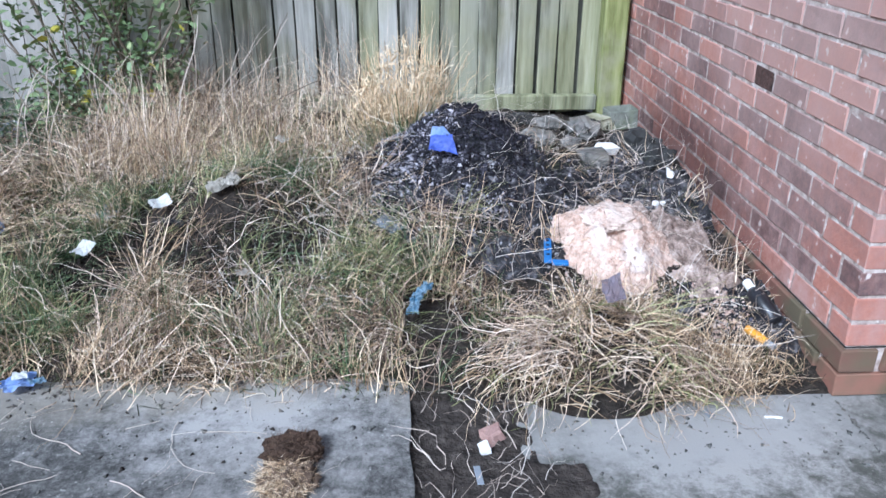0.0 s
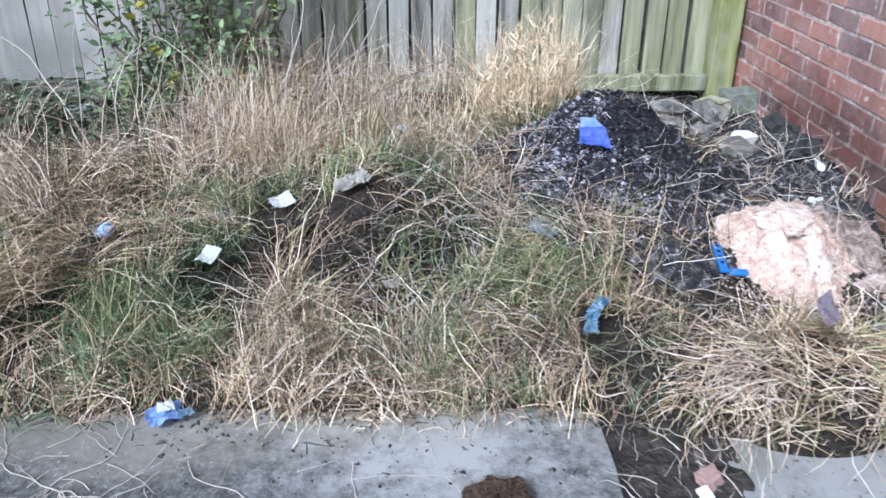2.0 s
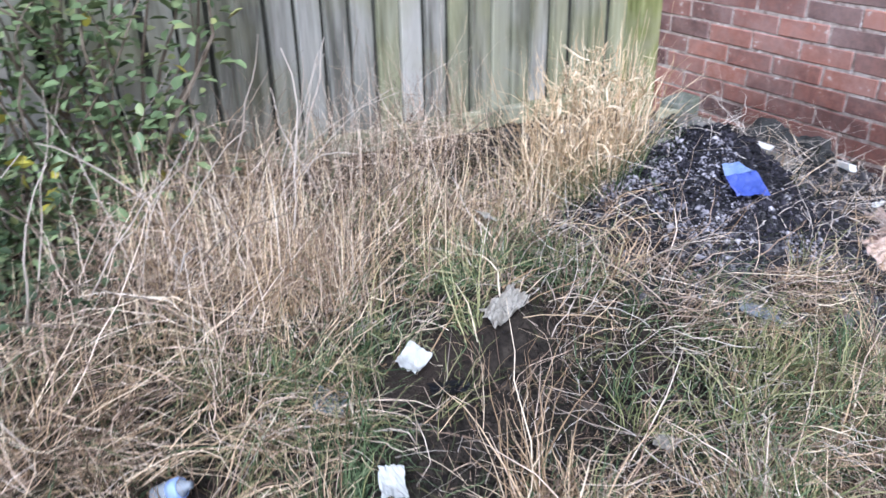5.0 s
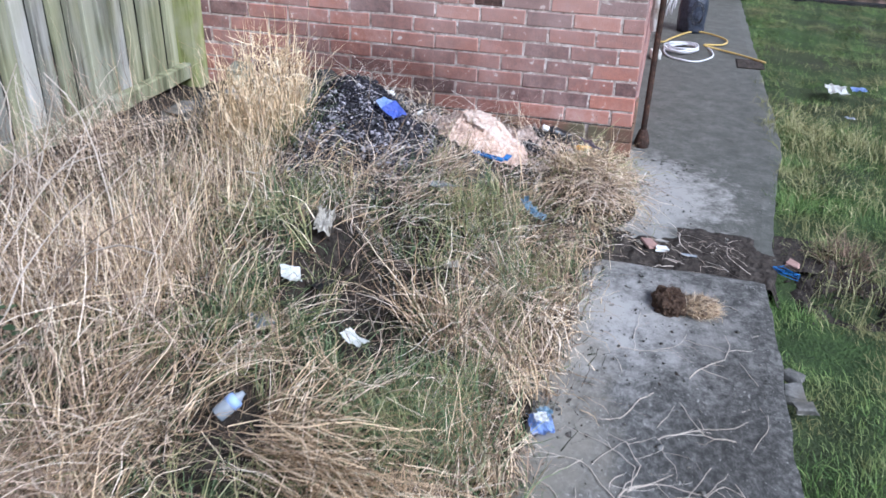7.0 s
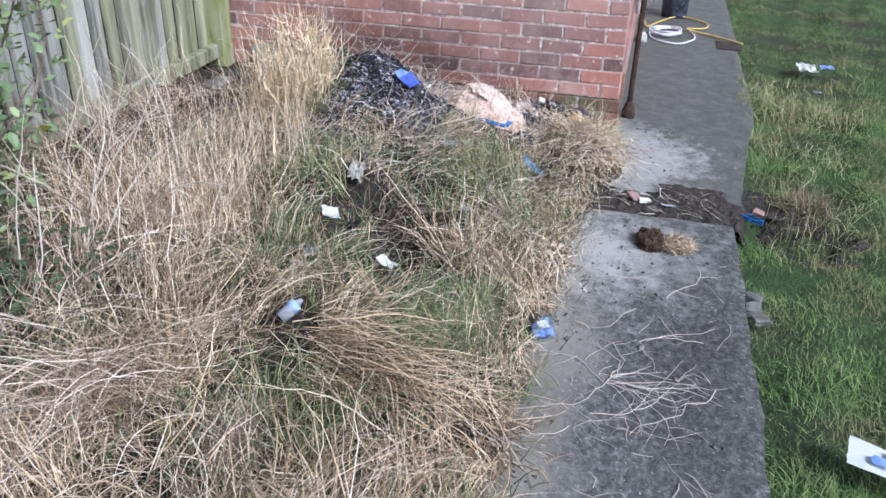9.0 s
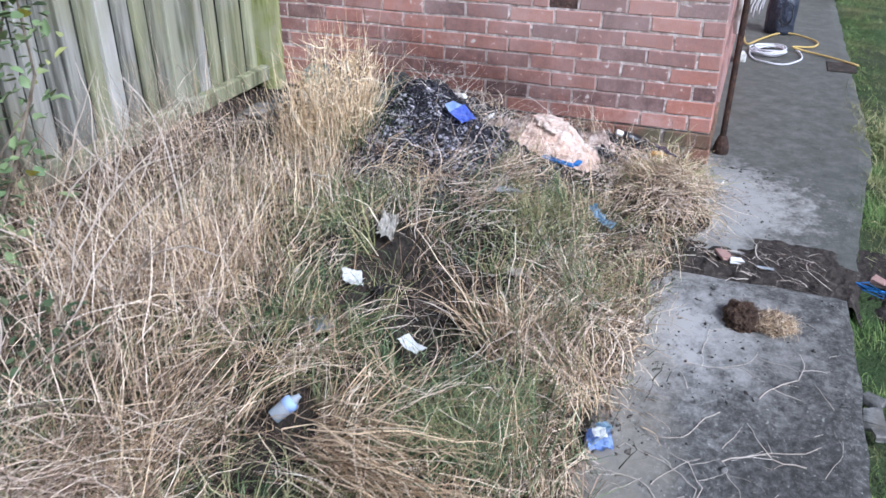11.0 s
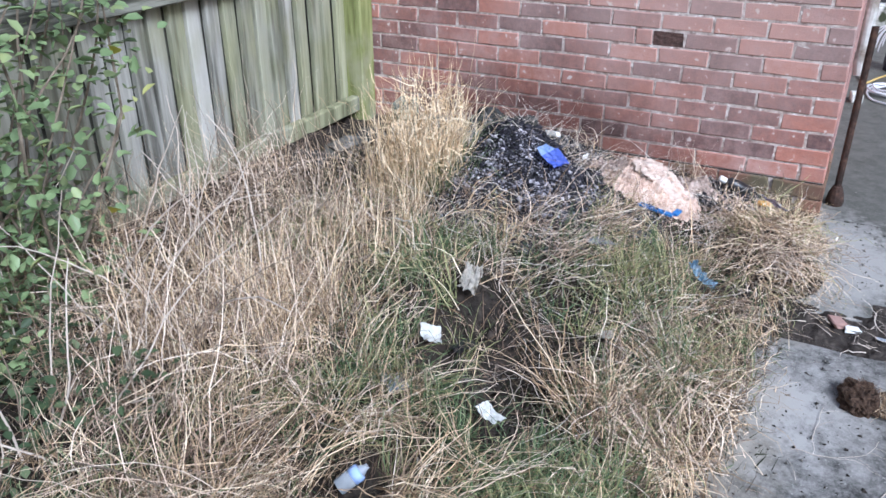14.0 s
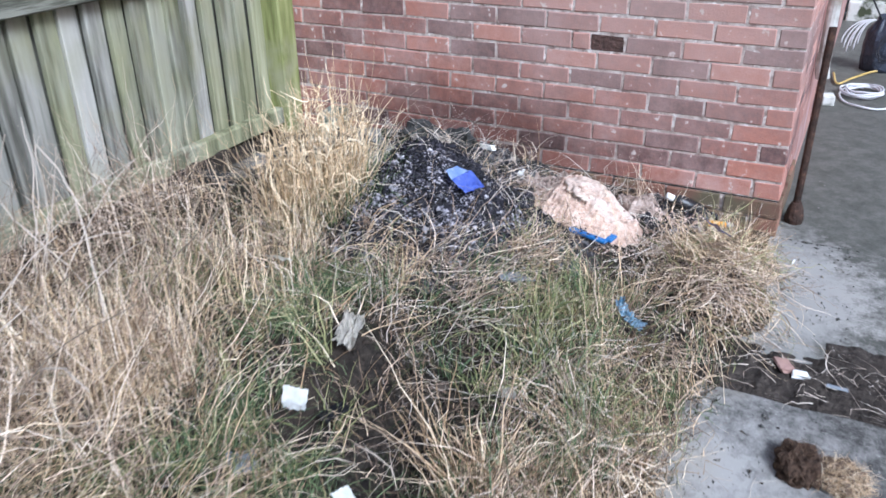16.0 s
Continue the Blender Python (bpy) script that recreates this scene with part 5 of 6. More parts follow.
def leaf_cloud(name, centres, per, spread, size, mat, parent):
    """Leaves as small folded blades about the given points."""
    c = np.repeat(np.array([tuple(p) for p in centres]), per, 0)
    c = c + rng.normal(0, spread, c.shape)
    c[:, 1] = np.minimum(c[:, 1], 2.28)
    c[:, 2] = np.maximum(c[:, 2], 0.16)
    n = len(c)
    u = rng.normal(0, 1, (n, 3)) * np.array([1, 1, 0.45])
    u /= np.linalg.norm(u, axis=1)[:, None]
    w = np.cross(u, rng.normal(0, 0.35, (n, 3)) + np.array([0, 0, 1]))
    w /= np.linalg.norm(w, axis=1)[:, None]
    up = np.cross(w, u)
    s = rng.uniform(0.6, 1.25, n)[:, None] * size
    V = np.stack([c, c + s * (0.35 * u + 0.32 * w + 0.10 * up), c + s * (0.75 * u + 0.24 * w + 0.06 * up), c + s * (1.0 * u - 0.1 * up),
                  c + s * (0.75 * u - 0.24 * w + 0.06 * up), c + s * (0.35 * u - 0.32 * w + 0.10 * up)], 1).reshape(-1, 3)
    b = np.arange(n)[:, None] * 6
    F = np.concatenate([b + np.array([[0, 1, 2, 3]]), b + np.array([[0, 3, 4, 5]])])
    return raw_mesh(name, V, F, mat, parent)


tagged(leaf_cloud("crown", [q for q in tips if q.z > 0.45], 8, 0.055, 0.044, M_LEAF, bush), kind="stuff")
tagged(leaf_cloud("undergrowth", [(-2.45 + r_b.uniform(-0.35, 0.25), 1.95 + r_b.uniform(-0.12, 0.2), 0.22 + r_b.uniform(0, 0.3)) for _ in range(70)], 16, 0.06, 0.04, M_LEAF, bush), kind="stuff")
weeds = [(r_b.uniform(-3.7, -2.45), r_b.uniform(1.35, 2.22)) for _ in range(170)]
tagged(leaf_cloud("low_weeds", [(x, y, zs(x, y) + r_b.uniform(0.0, 0.14)) for x, y in weeds if y > 1.55 or x > -2.9], 16, 0.05, 0.036, M_LEAF_DARK, None), "low dark green weeds beside the bush", "weeds", kind="stuff")
for i in range(24):
    t_ = r_b.choice([q for q in tips if q.z > 0.35])
    bm = bmesh.new()
    s = r_b.uniform(0.05, 0.075)
    v = [bm.verts.new(q) for q in ((0, 0, 0), (0.35 * s, 0.3 * s, 0.06 * s), (0.75 * s, 0.24 * s, 0.04 * s), (s, 0, -0.08 * s), (0.75 * s, -0.24 * s, 0.04 * s), (0.35 * s, -0.3 * s, 0.06 * s))]
    bm.faces.new((v[0], v[1], v[2], v[3]))
    bm.faces.new((v[0], v[3], v[4], v[5]))
    lf = part("leaf", bm, M_YELLOW_LEAF, bush, "yellow autumn leaf")
    lf.matrix_world = pose(t_.x + r_b.uniform(-0.06, 0.06), t_.y - 0.07, t_.z + r_b.uniform(-0.05, 0.05), r_b.uniform(20, 90), r_b.uniform(-40, 40), r_b.uniform(0, 360))

# tall dead stalks before the bush
for i in range(48):
    x0, y0 = -2.35 + r_b.uniform(-0.55, 0.5), 1.65 + r_b.uniform(-0.3, 0.35)
    p = Vector((x0, y0, zs(x0, y0) - 0.01))
    d = Vector((r_b.uniform(-0.5, 0.5), r_b.uniform(-0.5, 0.35), 1)).normalized()
    pts = [p.copy()]
    for s in range(8):
        d = (d + Vector((r_b.uniform(-0.22, 0.22), r_b.uniform(-0.22, 0.22), r_b.uniform(-0.22, 0.03)))).normalized()
        p = p + d * r_b.uniform(0.05, 0.10)
        p.y = min(p.y, 2.2)
        pts.append(p.copy())
    st = put("dead_stalk", tube(pts, r_b.uniform(0.002, 0.004), 5, taper=0.4), M_ROOT if i % 4 else M_TWIG)
    tagged(st, "tall dry weed stalk leaning before the bush", "stalk", group="dead stalks")

# ---- litter on the bed ----


def film(corners, seed, crumple=0.006, n=10, thick=0.002):
    """A creased sheet stretched between four corners."""
    bm = bmesh.new()
    a, b, c, d = (Vector(q) for q in corners)
    off = Vector((seed * 2.3, seed * 5.1, seed))
    g = {}
    for i in range(n + 1):
        for j in range(n + 1):
            u, v = i / n, j / n
            p = (a * (1 - u) + b * u) * (1 - v) + (d * (1 - u) + c * u) * v
            g[i, j] = bm.verts.new(p + Vector((0, 0, crumple * (noise.noise(p * 30 + off) + abs(noise.noise(p * 60 + off))))))
    for i in range(n):
        for j in range(n):
            bm.faces.new((g[i, j], g[i + 1, j], g[i + 1, j + 1], g[i, j + 1]))
    bmesh.ops.solidify(bm, geom=bm.faces[:], thickness=thick)
    return bm


def litter(name, bm, mat, x, y, z, rot, label, cat, group=""):
    ob = put(name, bm, mat, None, False)
    ob.matrix_world = pose(x, y, z, *rot)
    return tagged(ob, label, cat, group)


def hz_at(x, y):
    xa, ya = np.array([x]), np.array([y])
    return max(zs(x, y), float(ash_h(xa, ya)[0]) if -1.6 < x < -0.01 and 0.06 < y < 1.85 else -1, float(pile_h(xa, ya)[0]) if -0.86 < x < -0.02 and 0.2 < y < 1.05 else -1)


PKG_Z = float(ash_h(np.array([-1.03]), np.array([0.90]))[0])
bag = holder("blue_package", -1.035, 0.895, PKG_Z + 0.034, -24, 30, -6)
part("front", film(((-0.030, -0.045, 0.004), (0.068, -0.040, -0.016), (0.040, 0.020, 0.012), (-0.040, 0.018, 0.010)), 3, 0.009), M_BLUE, bag, "deep blue plastic film")
part("flap", film(((-0.041, 0.0185, 0.010), (0.036, 0.0205, 0.012), (0.004, 0.050, 0.022), (-0.040, 0.052, 0.018)), 8, 0.007), M_PALEBLUE, bag, "pale blue inner flap")
tagged(bag, "crumpled blue plastic package on the black ash", "package")
litter("paper_scrap", sheet(0.040, 0.032, 5, 0.28, 10, 0.002, 0.25, 0.25), M_WHITE, -2.01, 0.88, 0.262, (16, -8, 30), "crumpled white paper scrap on the dead grass", "paper", "paper scraps")
litter("paper_scrap", sheet(0.037, 0.026, 9, 0.30, 10, 0.002, 0.25, 0.25), M_WHITE, -2.19, 0.615, 0.207, (10, -14, 70), "torn off-white paper scrap caught in green grass", "paper", "paper scraps")
litter("dirty_rag", sheet(0.065, 0.034, 15, 0.9, 14, 0.003, 0.1, 0.45), M_GREYCLOTH, -1.78, 0.865, 0.335, (10, -14, 15), "dirty pale rag lying on the mound", "rag")
litter("plastic_film", sheet(0.036, 0.03, 21, 0.5, 10, 0.0015), M_CLEAR, -2.20, 0.885, 0.225, (20, 10, -30), "crumpled clear plastic film in the grass", "plastic", "plastic scraps")
litter("plastic_film", sheet(0.06, 0.05, 27, 0.5, 10, 0.0015), M_CLEAR, -1.217, 0.645, hz_at(-1.217, 0.645) + 0.03, (15, 5, 60), "crumpled clear plastic film in the grass", "plastic", "plastic scraps")
litter("plastic_film", sheet(0.07, 0.05, 33, 0.5, 10, 0.0015), M_CLEAR, -3.02, 2.05, hz_at(-3.02, 2.05) + 0.04, (35, 5, 20), "pale plastic film lying near the fence", "plastic", "plastic scraps")
litter("paper_scrap", sheet(0.03, 0.022, 41, 0.5, 8, 0.002), M_GREYCLOTH, -1.66, 0.47, hz_at(-1.66, 0.47) + 0.03, (5, 5, 20), "small grey scrap in the hollow", "paper", "paper scraps")
litter("paper_scrap", sheet(0.04, 0.025, 44, 0.5, 8, 0.002), M_GREYCLOTH, -1.62, 1.20, hz_at(-1.62, 1.20) + 0.10, (25, 5, 80), "small grey scrap in the grass", "paper", "paper scraps")
cup = holder("crushed_bottle", -2.54, 0.80, hz_at(-2.54, 0.80) + 0.065, 40, 60, 20)
cup.scale = (0.58, 0.58, 0.58)
part("body", lathe([(0.012, -0.07), (0.034, -0.066), (0.036, 0.0), (0.030, 0.035), (0.013, 0.062), (0.012, 0.075)]), M_CLEAR, cup, "clear crushed plastic", True)
part("wrapper", lathe([(0.0372, 0.0), (0.0372, 0.03), (0.031, 0.04), (0.0305, 0.04), (0.036, 0.02), (0.036, 0.0)]), M_PALEBLUE, cup, "pale blue wrapper", True)
tagged(cup, "crushed clear plastic bottle with a blue wrapper in the grass", "bottle")
wrap = holder("cyan_wrapper", -1.115, 0.325, hz_at(-1.11, 0.32) + 0.07, -50, 25, 0)
part("upper_half", sheet(0.020, 0.036, 12, 1.3, 12, 0.002, 0.0, 0.6), M_CYAN, wrap)
q = part("lower_half", sheet(0.021, 0.034, 17, 1.3, 12, 0.002, 0.0, 0.6), M_CYAN, wrap)
q.matrix_basis = pose(0.018, -0.058, 0.0, 16, 12, 34)
tagged(wrap, "twisted cyan plastic wrapper among dry roots", "wrapper")
bar = holder("blue_bracket", -0.705, 0.565, hz_at(-0.705, 0.565) + 0.018, 81, 0, -6)
bar.scale = (0.86, 0.86, 0.86)
part("long_arm", box(-0.085, 0.085, -0.014, 0.014, -0.006, 0.006, 0.002), M_BLUEBAR, bar)
part("short_arm", box(-0.099, -0.071, -0.075, -0.015, -0.006, 0.006, 0.002), M_BLUEBAR, bar)
# slots are not cut: thin dark plates on top paint their inner shade
for i in range(4):
    part("slot", box(-0.045 + i * 0.035, -0.030 + i * 0.035, -0.006, 0.006, 0.0055, 0.0072, 0.001), M_SLOT_SHADE, bar)
tagged(bar, "bright blue slotted plastic bracket beside the plaster pile", "bracket")
litter("plastic_offcut", film(((-0.06, -0.035, 0), (0.03, -0.04, 0), (0.06, 0.035, 0.01), (-0.035, 0.03, 0.006)), 5, 0.008), M_PURPLE, -0.605, 0.15, 0.262, (34, 8, 42), "violet-grey plastic offcut on the weed heap", "plastic")
tool = holder("orange_handle", -0.145, 0.205, 0.075, -62, 0, 8)
tool.scale = (0.85, 0.85, 0.85)
part("grip", lathe([(0.008, -0.045), (0.014, -0.042), (0.0155, 0.0), (0.014, 0.04), (0.012, 0.045)]), M_ORANGE, tool, "orange plastic grip", True).matrix_basis = pose(0, 0, 0, 0, 90, 0)
part("end_cap", lathe([(0.012, 0), (0.013, 0.004), (0.013, 0.03), (0.010, 0.034)]), M_GREYPL, tool, "grey end cap", True).matrix_basis = pose(0.045, 0, 0, 0, 90, 0)
tagged(tool, "orange plastic handle with a grey cap by the wall", "handle")
can = holder("black_bottle", -0.075, 0.34, 0.105, 16, -66, 0)
part("body", lathe([(0.02, -0.075), (0.028, -0.07), (0.029, 0.02), (0.026, 0.045), (0.012, 0.06)]), M_BLACK, can, "black plastic body", True)
part("cap", lathe([(0.013, 0.06), (0.014, 0.062), (0.014, 0.09), (0.012, 0.093)]), M_WHITE, can, "white cap", True)
tagged(can, "black plastic bottle with a white cap against the wall", "bottle")
pk = holder("blue_packet", -2.205, 0.085, 0.052, 20)
part("film", sheet(0.045, 0.035, 31, 0.7, 10, 0.0015), M_PALEBLUE, pk, "pale violet-blue printed film")
part("inner", sheet(0.022, 0.02, 35, 0.6, 8, 0.002), M_WHITE, pk, "white inner paper").matrix_basis = pose(0.005, 0.0, 0.022)
part("end_flap", sheet(0.022, 0.018, 39, 0.5, 8, 0.0015), M_CYAN, pk, "light blue end").matrix_basis = pose(0.045, -0.02, 0.008, 0, 10, 20)
tagged(pk, "torn blue and white packet on the concrete edge", "packet")
litter("dark_wrapper", sheet(0.05, 0.02, 50, 0.5, 10, 0.002), M_BLACK, -1.96, 0.80, hz_at(-1.96, 0.80) + 0.045, (10, 10, -10), "dark blue-black wrapper under the dead grass", "wrapper")

# ---- things on the path ----
clod = holder("turf_clod", -1.44, -0.26, 0.03, 15)
part("soil_side", lump(0.070, 0.058, 0.040, 3, 0.35, 4, 2.6, 0.4), M_TURF, clod, "dark brown crumbly soil").matrix_basis = pose(0.0, 0.03, 0.014)
part("root_mat", lump(0.060, 0.058, 0.030, 5, 0.4, 4, 3.0, 0.4), M_STRAW_BROWN, clod, "matted dry roots").matrix_basis = pose(-0.02, -0.065, 0.010)
n = 900
a = rng.uniform(0, 6.28, n)
q = np.sqrt(rng.uniform(0, 1, n)) * 0.062
bl = blades("brown_fibre_mass", -1.44 + q * np.cos(a), -0.232 + 0.85 * q * np.sin(a), a + rng.normal(0, 1.0, n), rng.uniform(0.012, 0.035, n), rng.uniform(0.3, 1.5, n), rng.uniform(0.2, 1.0, n), rng.uniform(0.001, 0.002, n), M_FIBRE, 4, rng.normal(0, 0.9, n), 0.035 + 0.042 * (1 - (q / 0.066) ** 2), clod)
bl.matrix_parent_inverse = clod.matrix_basis.inverted()
n = 1500
a = rng.uniform(0, 6.28, n)
q = np.sqrt(rng.uniform(0, 1, n)) * 0.060
bl = blades("dry_root_mass", -1.455 + q * np.cos(a), -0.325 + 1.1 * q * np.sin(a), rng.normal(-1.6, 0.9, n), rng.uniform(0.015, 0.05, n), rng.uniform(0.7, 1.6, n), rng.uniform(0.1, 0.9, n), rng.uniform(0.0009, 0.0017, n), M_STRAW, 4, rng.normal(0, 0.8, n), 0.036 + 0.030 * (1 - (q / 0.064) ** 2), clod)
bl.matrix_parent_inverse = clod.matrix_basis.inverted()
tagged(clod, "turf clod of dark soil and dry roots on the path", "turf")
n = 110
x, y = rng.normal(-1.6, 0.22, n), rng.normal(-0.14, 0.09, n)
ok = (x < -1.18) & (y < 0.1)
tagged(crumbs("soil_crumbs", x[ok], y[ok], np.full(ok.sum(), 0.033), rng.gamma(1.4, 0.0016, ok.sum()) + 0.001, M_SOIL), "dark soil crumbs scattered on the concrete", "soil", kind="stuff")
n = 260
x, y = rng.uniform(-3.2, -1.2, n), rng.uniform(-0.55, 0.0, n)
tagged(crumbs("grit", x, y, np.full(n, 0.033), rng.gamma(1.6, 0.0018, n) + 0.001, M_STONE), "pale grit scattered on the concrete", "grit", kind="stuff")
n = 240
x, y = rng.uniform(-0.85, 0.2, n), rng.uniform(-0.32, 0.0, n)
ok = (x < -0.02) | (y < -0.02)
tagged(crumbs("path_grit", np.minimum(x[ok], -0.01), y[ok], np.full(ok.sum(), 0.003), rng.gamma(1.6, 0.0018, ok.sum()) + 0.001, M_STONE), "pale grit scattered along the damp path", "grit", kind="stuff")
# dried roots lying on the slab
r_r = random.Random(21)


def root_line(x, y, h, steps, step):
    pts, p = [], Vector((x, y, 0.033))
    for s in range(steps):
        pts.append(p.copy())
        h += r_r.gauss(0, 0.22) + (r_r.choice((-0.8, 0.8)) if r_r.random() < 0.10 else 0)
        p = p + Vector((math.cos(h) * step, math.sin(h) * step, 0))
        p.y = min(max(p.y, -0.56), 0.12)
        p.x = min(p.x, -1.19)
        p.z = 0.033 + abs(noise.noise(p * 9)) * 0.012
    return pts, h


def dried_root(x, y, h, steps, r):
    """A thin root with finer side roots."""
    bm = bmesh.new()
    pts, _ = root_line(x, y, h, steps, 0.028)
    tube(pts, r, 5, bm=bm, taper=0.5)
    for q in pts[2:-1]:
        if r_r.random() < 0.35:
            side, _ = root_line(q.x, q.y, h + r_r.choice((-1, 1)) * r_r.uniform(0.4, 1.1), r_r.randint(3, 7), 0.022)
            tube(side, r * 0.6, 4, bm=bm, taper=0.5)
    rt = put("dried_root", bm, M_ROOT)
    tagged(rt, "thin pale branching root dried on the concrete", "root", group="roots on the path")


for i in range(15):
    dried_root(-2.38 + r_r.uniform(-0.02, 0.02), -0.145 + r_r.uniform(-0.02, 0.02), r_r.uniform(0, 6.28), r_r.randint(6, 15), r_r.uniform(0.0008, 0.0014))
for x0, y0, hd, st in ((-2.55, -0.10, -1.5, 14), (-2.5, -0.22, -1.3, 10), (-2.72, -0.36, -1.2, 8), (-2.34, -0.45, 2.9, 12), (-2.15, -0.22, -0.6, 8), (-1.85, -0.3, -0.3, 9), (-1.75, -0.08, -1.2, 8), (-2.45, 0.0, 0.6, 9), (-2.62, -0.05, 2.6, 8), (-2.9, -0.3, -0.9, 8), (-2.1, -0.42, 1.9, 6), (-1.95, -0.2, 2.7, 6)):
    dried_root(x0, y0, hd, st + 3, r_r.uniform(0.0010, 0.0016))
for i in range(30):
    dried_root(r_r.uniform(-3.0, -1.4), r_r.uniform(-0.52, -0.02), r_r.uniform(0, 6.28), r_r.randint(2, 7), r_r.uniform(0.0007, 0.0013))
# soil trodden onto the slab's edge
n = 3200
x, y = rng.uniform(-3.6, -1.2, n), 0.17 - np.abs(rng.normal(0, 0.075, n))
ok = (rng.random(n) < 0.35 + 0.65 * wav(x, y, 3, 4)) & (y > -0.1)
tagged(crumbs("edge_soil", x[ok], y[ok], np.maximum(lie(x[ok], y[ok]), 0.031), rng.gamma(1.5, 0.0022, ok.sum()) + 0.001, M_DIRT), "pale dry soil trodden onto the path's edge", "soil", kind="stuff")
# roots and debris in the gap
n = 75
x, y = rng.uniform(-1.15, -0.84, n), rng.uniform(-0.55, 0.12, n)
g = blades("gap_roots", x, y, rng.normal(1.57, 0.7, n), rng.uniform(0.06, 0.22, n), rng.uniform(1.1, 1.5, n), rng.uniform(0.1, 0.5, n), rng.uniform(0.0016, 0.0035, n), M_ROOT, 7, rng.normal(0, 1.0, n), np.full(n, 0.012), kink=0.25)
tagged(g, "pale roots tangled in the gap between slabs", "roots", kind="stuff")
litter("brick_fragment", chunk(0.026, 0.019, 0.014, 13), M_PINKBRICK, -0.96, -0.15, 0.014, (0, 0, 30), "broken pink brick fragment in the gap", "brick")
litter("white_fragment", chunk(0.013, 0.022, 0.008, 14), M_WHITE, -0.985, -0.20, 0.012, (0, 0, 10), "small white plaster fragment in the gap", "fragment")
litter("plastic_strip", box(-0.008, 0.008, -0.03, 0.03, -0.002, 0.002, 0.001), M_CLEAR, -1.01, -0.30, 0.014, (4, 4, 5), "narrow clear plastic strip in the gap", "plastic")
litter("white_stick", tube([(-0.022, 0, 0), (0, 0, 0.001), (0.022, 0, 0)], 0.0035, 8), M_WHITE, -0.215, -0.10, 0.005, (0, 0, -8), "short white paper stick on the path", "stick")
litter("plastic_chip", sheet(0.014, 0.026, 61, 0.3, 6, 0.002), M_CLEAR, -0.385, -0.075, 0.014, (10, 5, 20), "clear plastic chip on the path", "plastic")
patch = surface("soil_patch", -0.96, -0.67, -0.80, -0.255, 40, 64, lambda x, y: 0.005 + 0.003 * wav(x, y, 20, 3) + 0.002 * wav(x, y, 60, 1) - 0.02 * step01(0.105, 0.14, np.maximum(np.abs(x + 0.860), 0.75 * np.abs(y + 0.40)) + 0.007 * wav(x, y, 11, 4) + 0.004 * wav(x, y, 47, 2)), M_SOIL)
tagged(patch, "flat patch of dark soil beside the gap", "soil", kind="structure")
for i, (x, y, s) in enumerate(((-1.79, -0.60, 0.04), (-1.70, -0.615, 0.03), (-1.85, -0.625, 0.028))):
    litter("edge_stone", chunk(s, s * 0.7, s * 0.4, 70 + i), M_STONE, x, y, 0.0, (0, 0, i * 50), "broken concrete lump at the slab's edge", "stone", "edge stones")
wire = litter("blue_wire", tube([(0.06 * math.cos(k * 1.1) * (1 - k / 20), 0.05 * math.sin(k * 1.3), 0.006 + 0.004 * (k % 3)) for k in range(16)], 0.0013, 5), M_BLUEBAR, -1.0, -0.66, -0.015, (0, 0, 0), "tangled blue wire in the soil", "wire")
litter("brick_fragment", chunk(0.02, 0.016, 0.012, 17), M_PINKBRICK, -0.93, -0.69, -0.01, (0, 0, 60), "broken pink brick fragment by the dug soil", "brick")
mound = surface("dug_soil", -1.40, -0.72, -1.16, -0.56, 60, 54, lambda x, y: turf(x, y) - 0.012 + (0.03 + 0.012 * wav(x, y, 24, 3) + 0.008 * wav(x, y, 50, 6)) * step01(0.16, 0.34, blob(x, y, -1.03, -0.88, 0.17) + 0.12 * wav(x, y, 11, 5)), M_SOIL)
tagged(mound, "dark soil hollow dug beside the path", "soil", kind="structure")
n = 260
x, y = rng.normal(-1.02, 0.12, n), rng.normal(-0.84, 0.11, n)
ok = y < -0.66
tagged(crumbs("dug_crumb_litter", x[ok], y[ok], np.maximum(turf(x[ok], y[ok]) + 0.018, -0.03), rng.gamma(1.6, 0.0026, ok.sum()) + 0.0015, M_SOIL), "loose dark soil crumbs about the dug hollow", "soil", kind="stuff")

# ---- on the lawn ----
lb = holder("lawn_bag", 1.53, -1.19, 0.03)
part("white_part", sheet(0.10, 0.065, 71, 0.6, 10, 0.002), M_WHITE, lb, "white plastic film")
part("blue_part", sheet(0.05, 0.05, 75, 0.6, 10, 0.002), M_PALEBLUE, lb, "pale blue plastic film").matrix_basis = pose(0.02, -0.13, 0.01)
tagged(lb, "torn white and blue plastic bag on the lawn", "plastic bag")
litter("plastic_scrap", sheet(0.04, 0.03, 79, 0.5, 8, 0.002), M_CLEAR, 0.95, -1.18, 0.03, (0, 10, 0), "pale plastic scrap on the lawn", "plastic")
fl = holder("flattened_carton", -2.56, -0.88, 0.045, -14, 6, 0)
part("panel", sheet(0.06, 0.11, 83, 0.12, 10, 0.006, 0.0, 0.05), M_WHITE, fl, "white printed panel")
for i, (px, py, w, h) in enumerate(((-0.015, 0.03, 0.02, 0.028), (0.02, -0.01, 0.018, 0.03), (-0.02, -0.05, 0.016, 0.022))):
    part("print", sheet(w, h, 85 + i, 0.05, 6, 0.001, 0.0, 0.3), M_PALEBLUE, fl, "grey-blue printed shape").matrix_basis = pose(px, py, 0.012)
tagged(fl, "flattened white carton with blue print on the lawn", "carton")

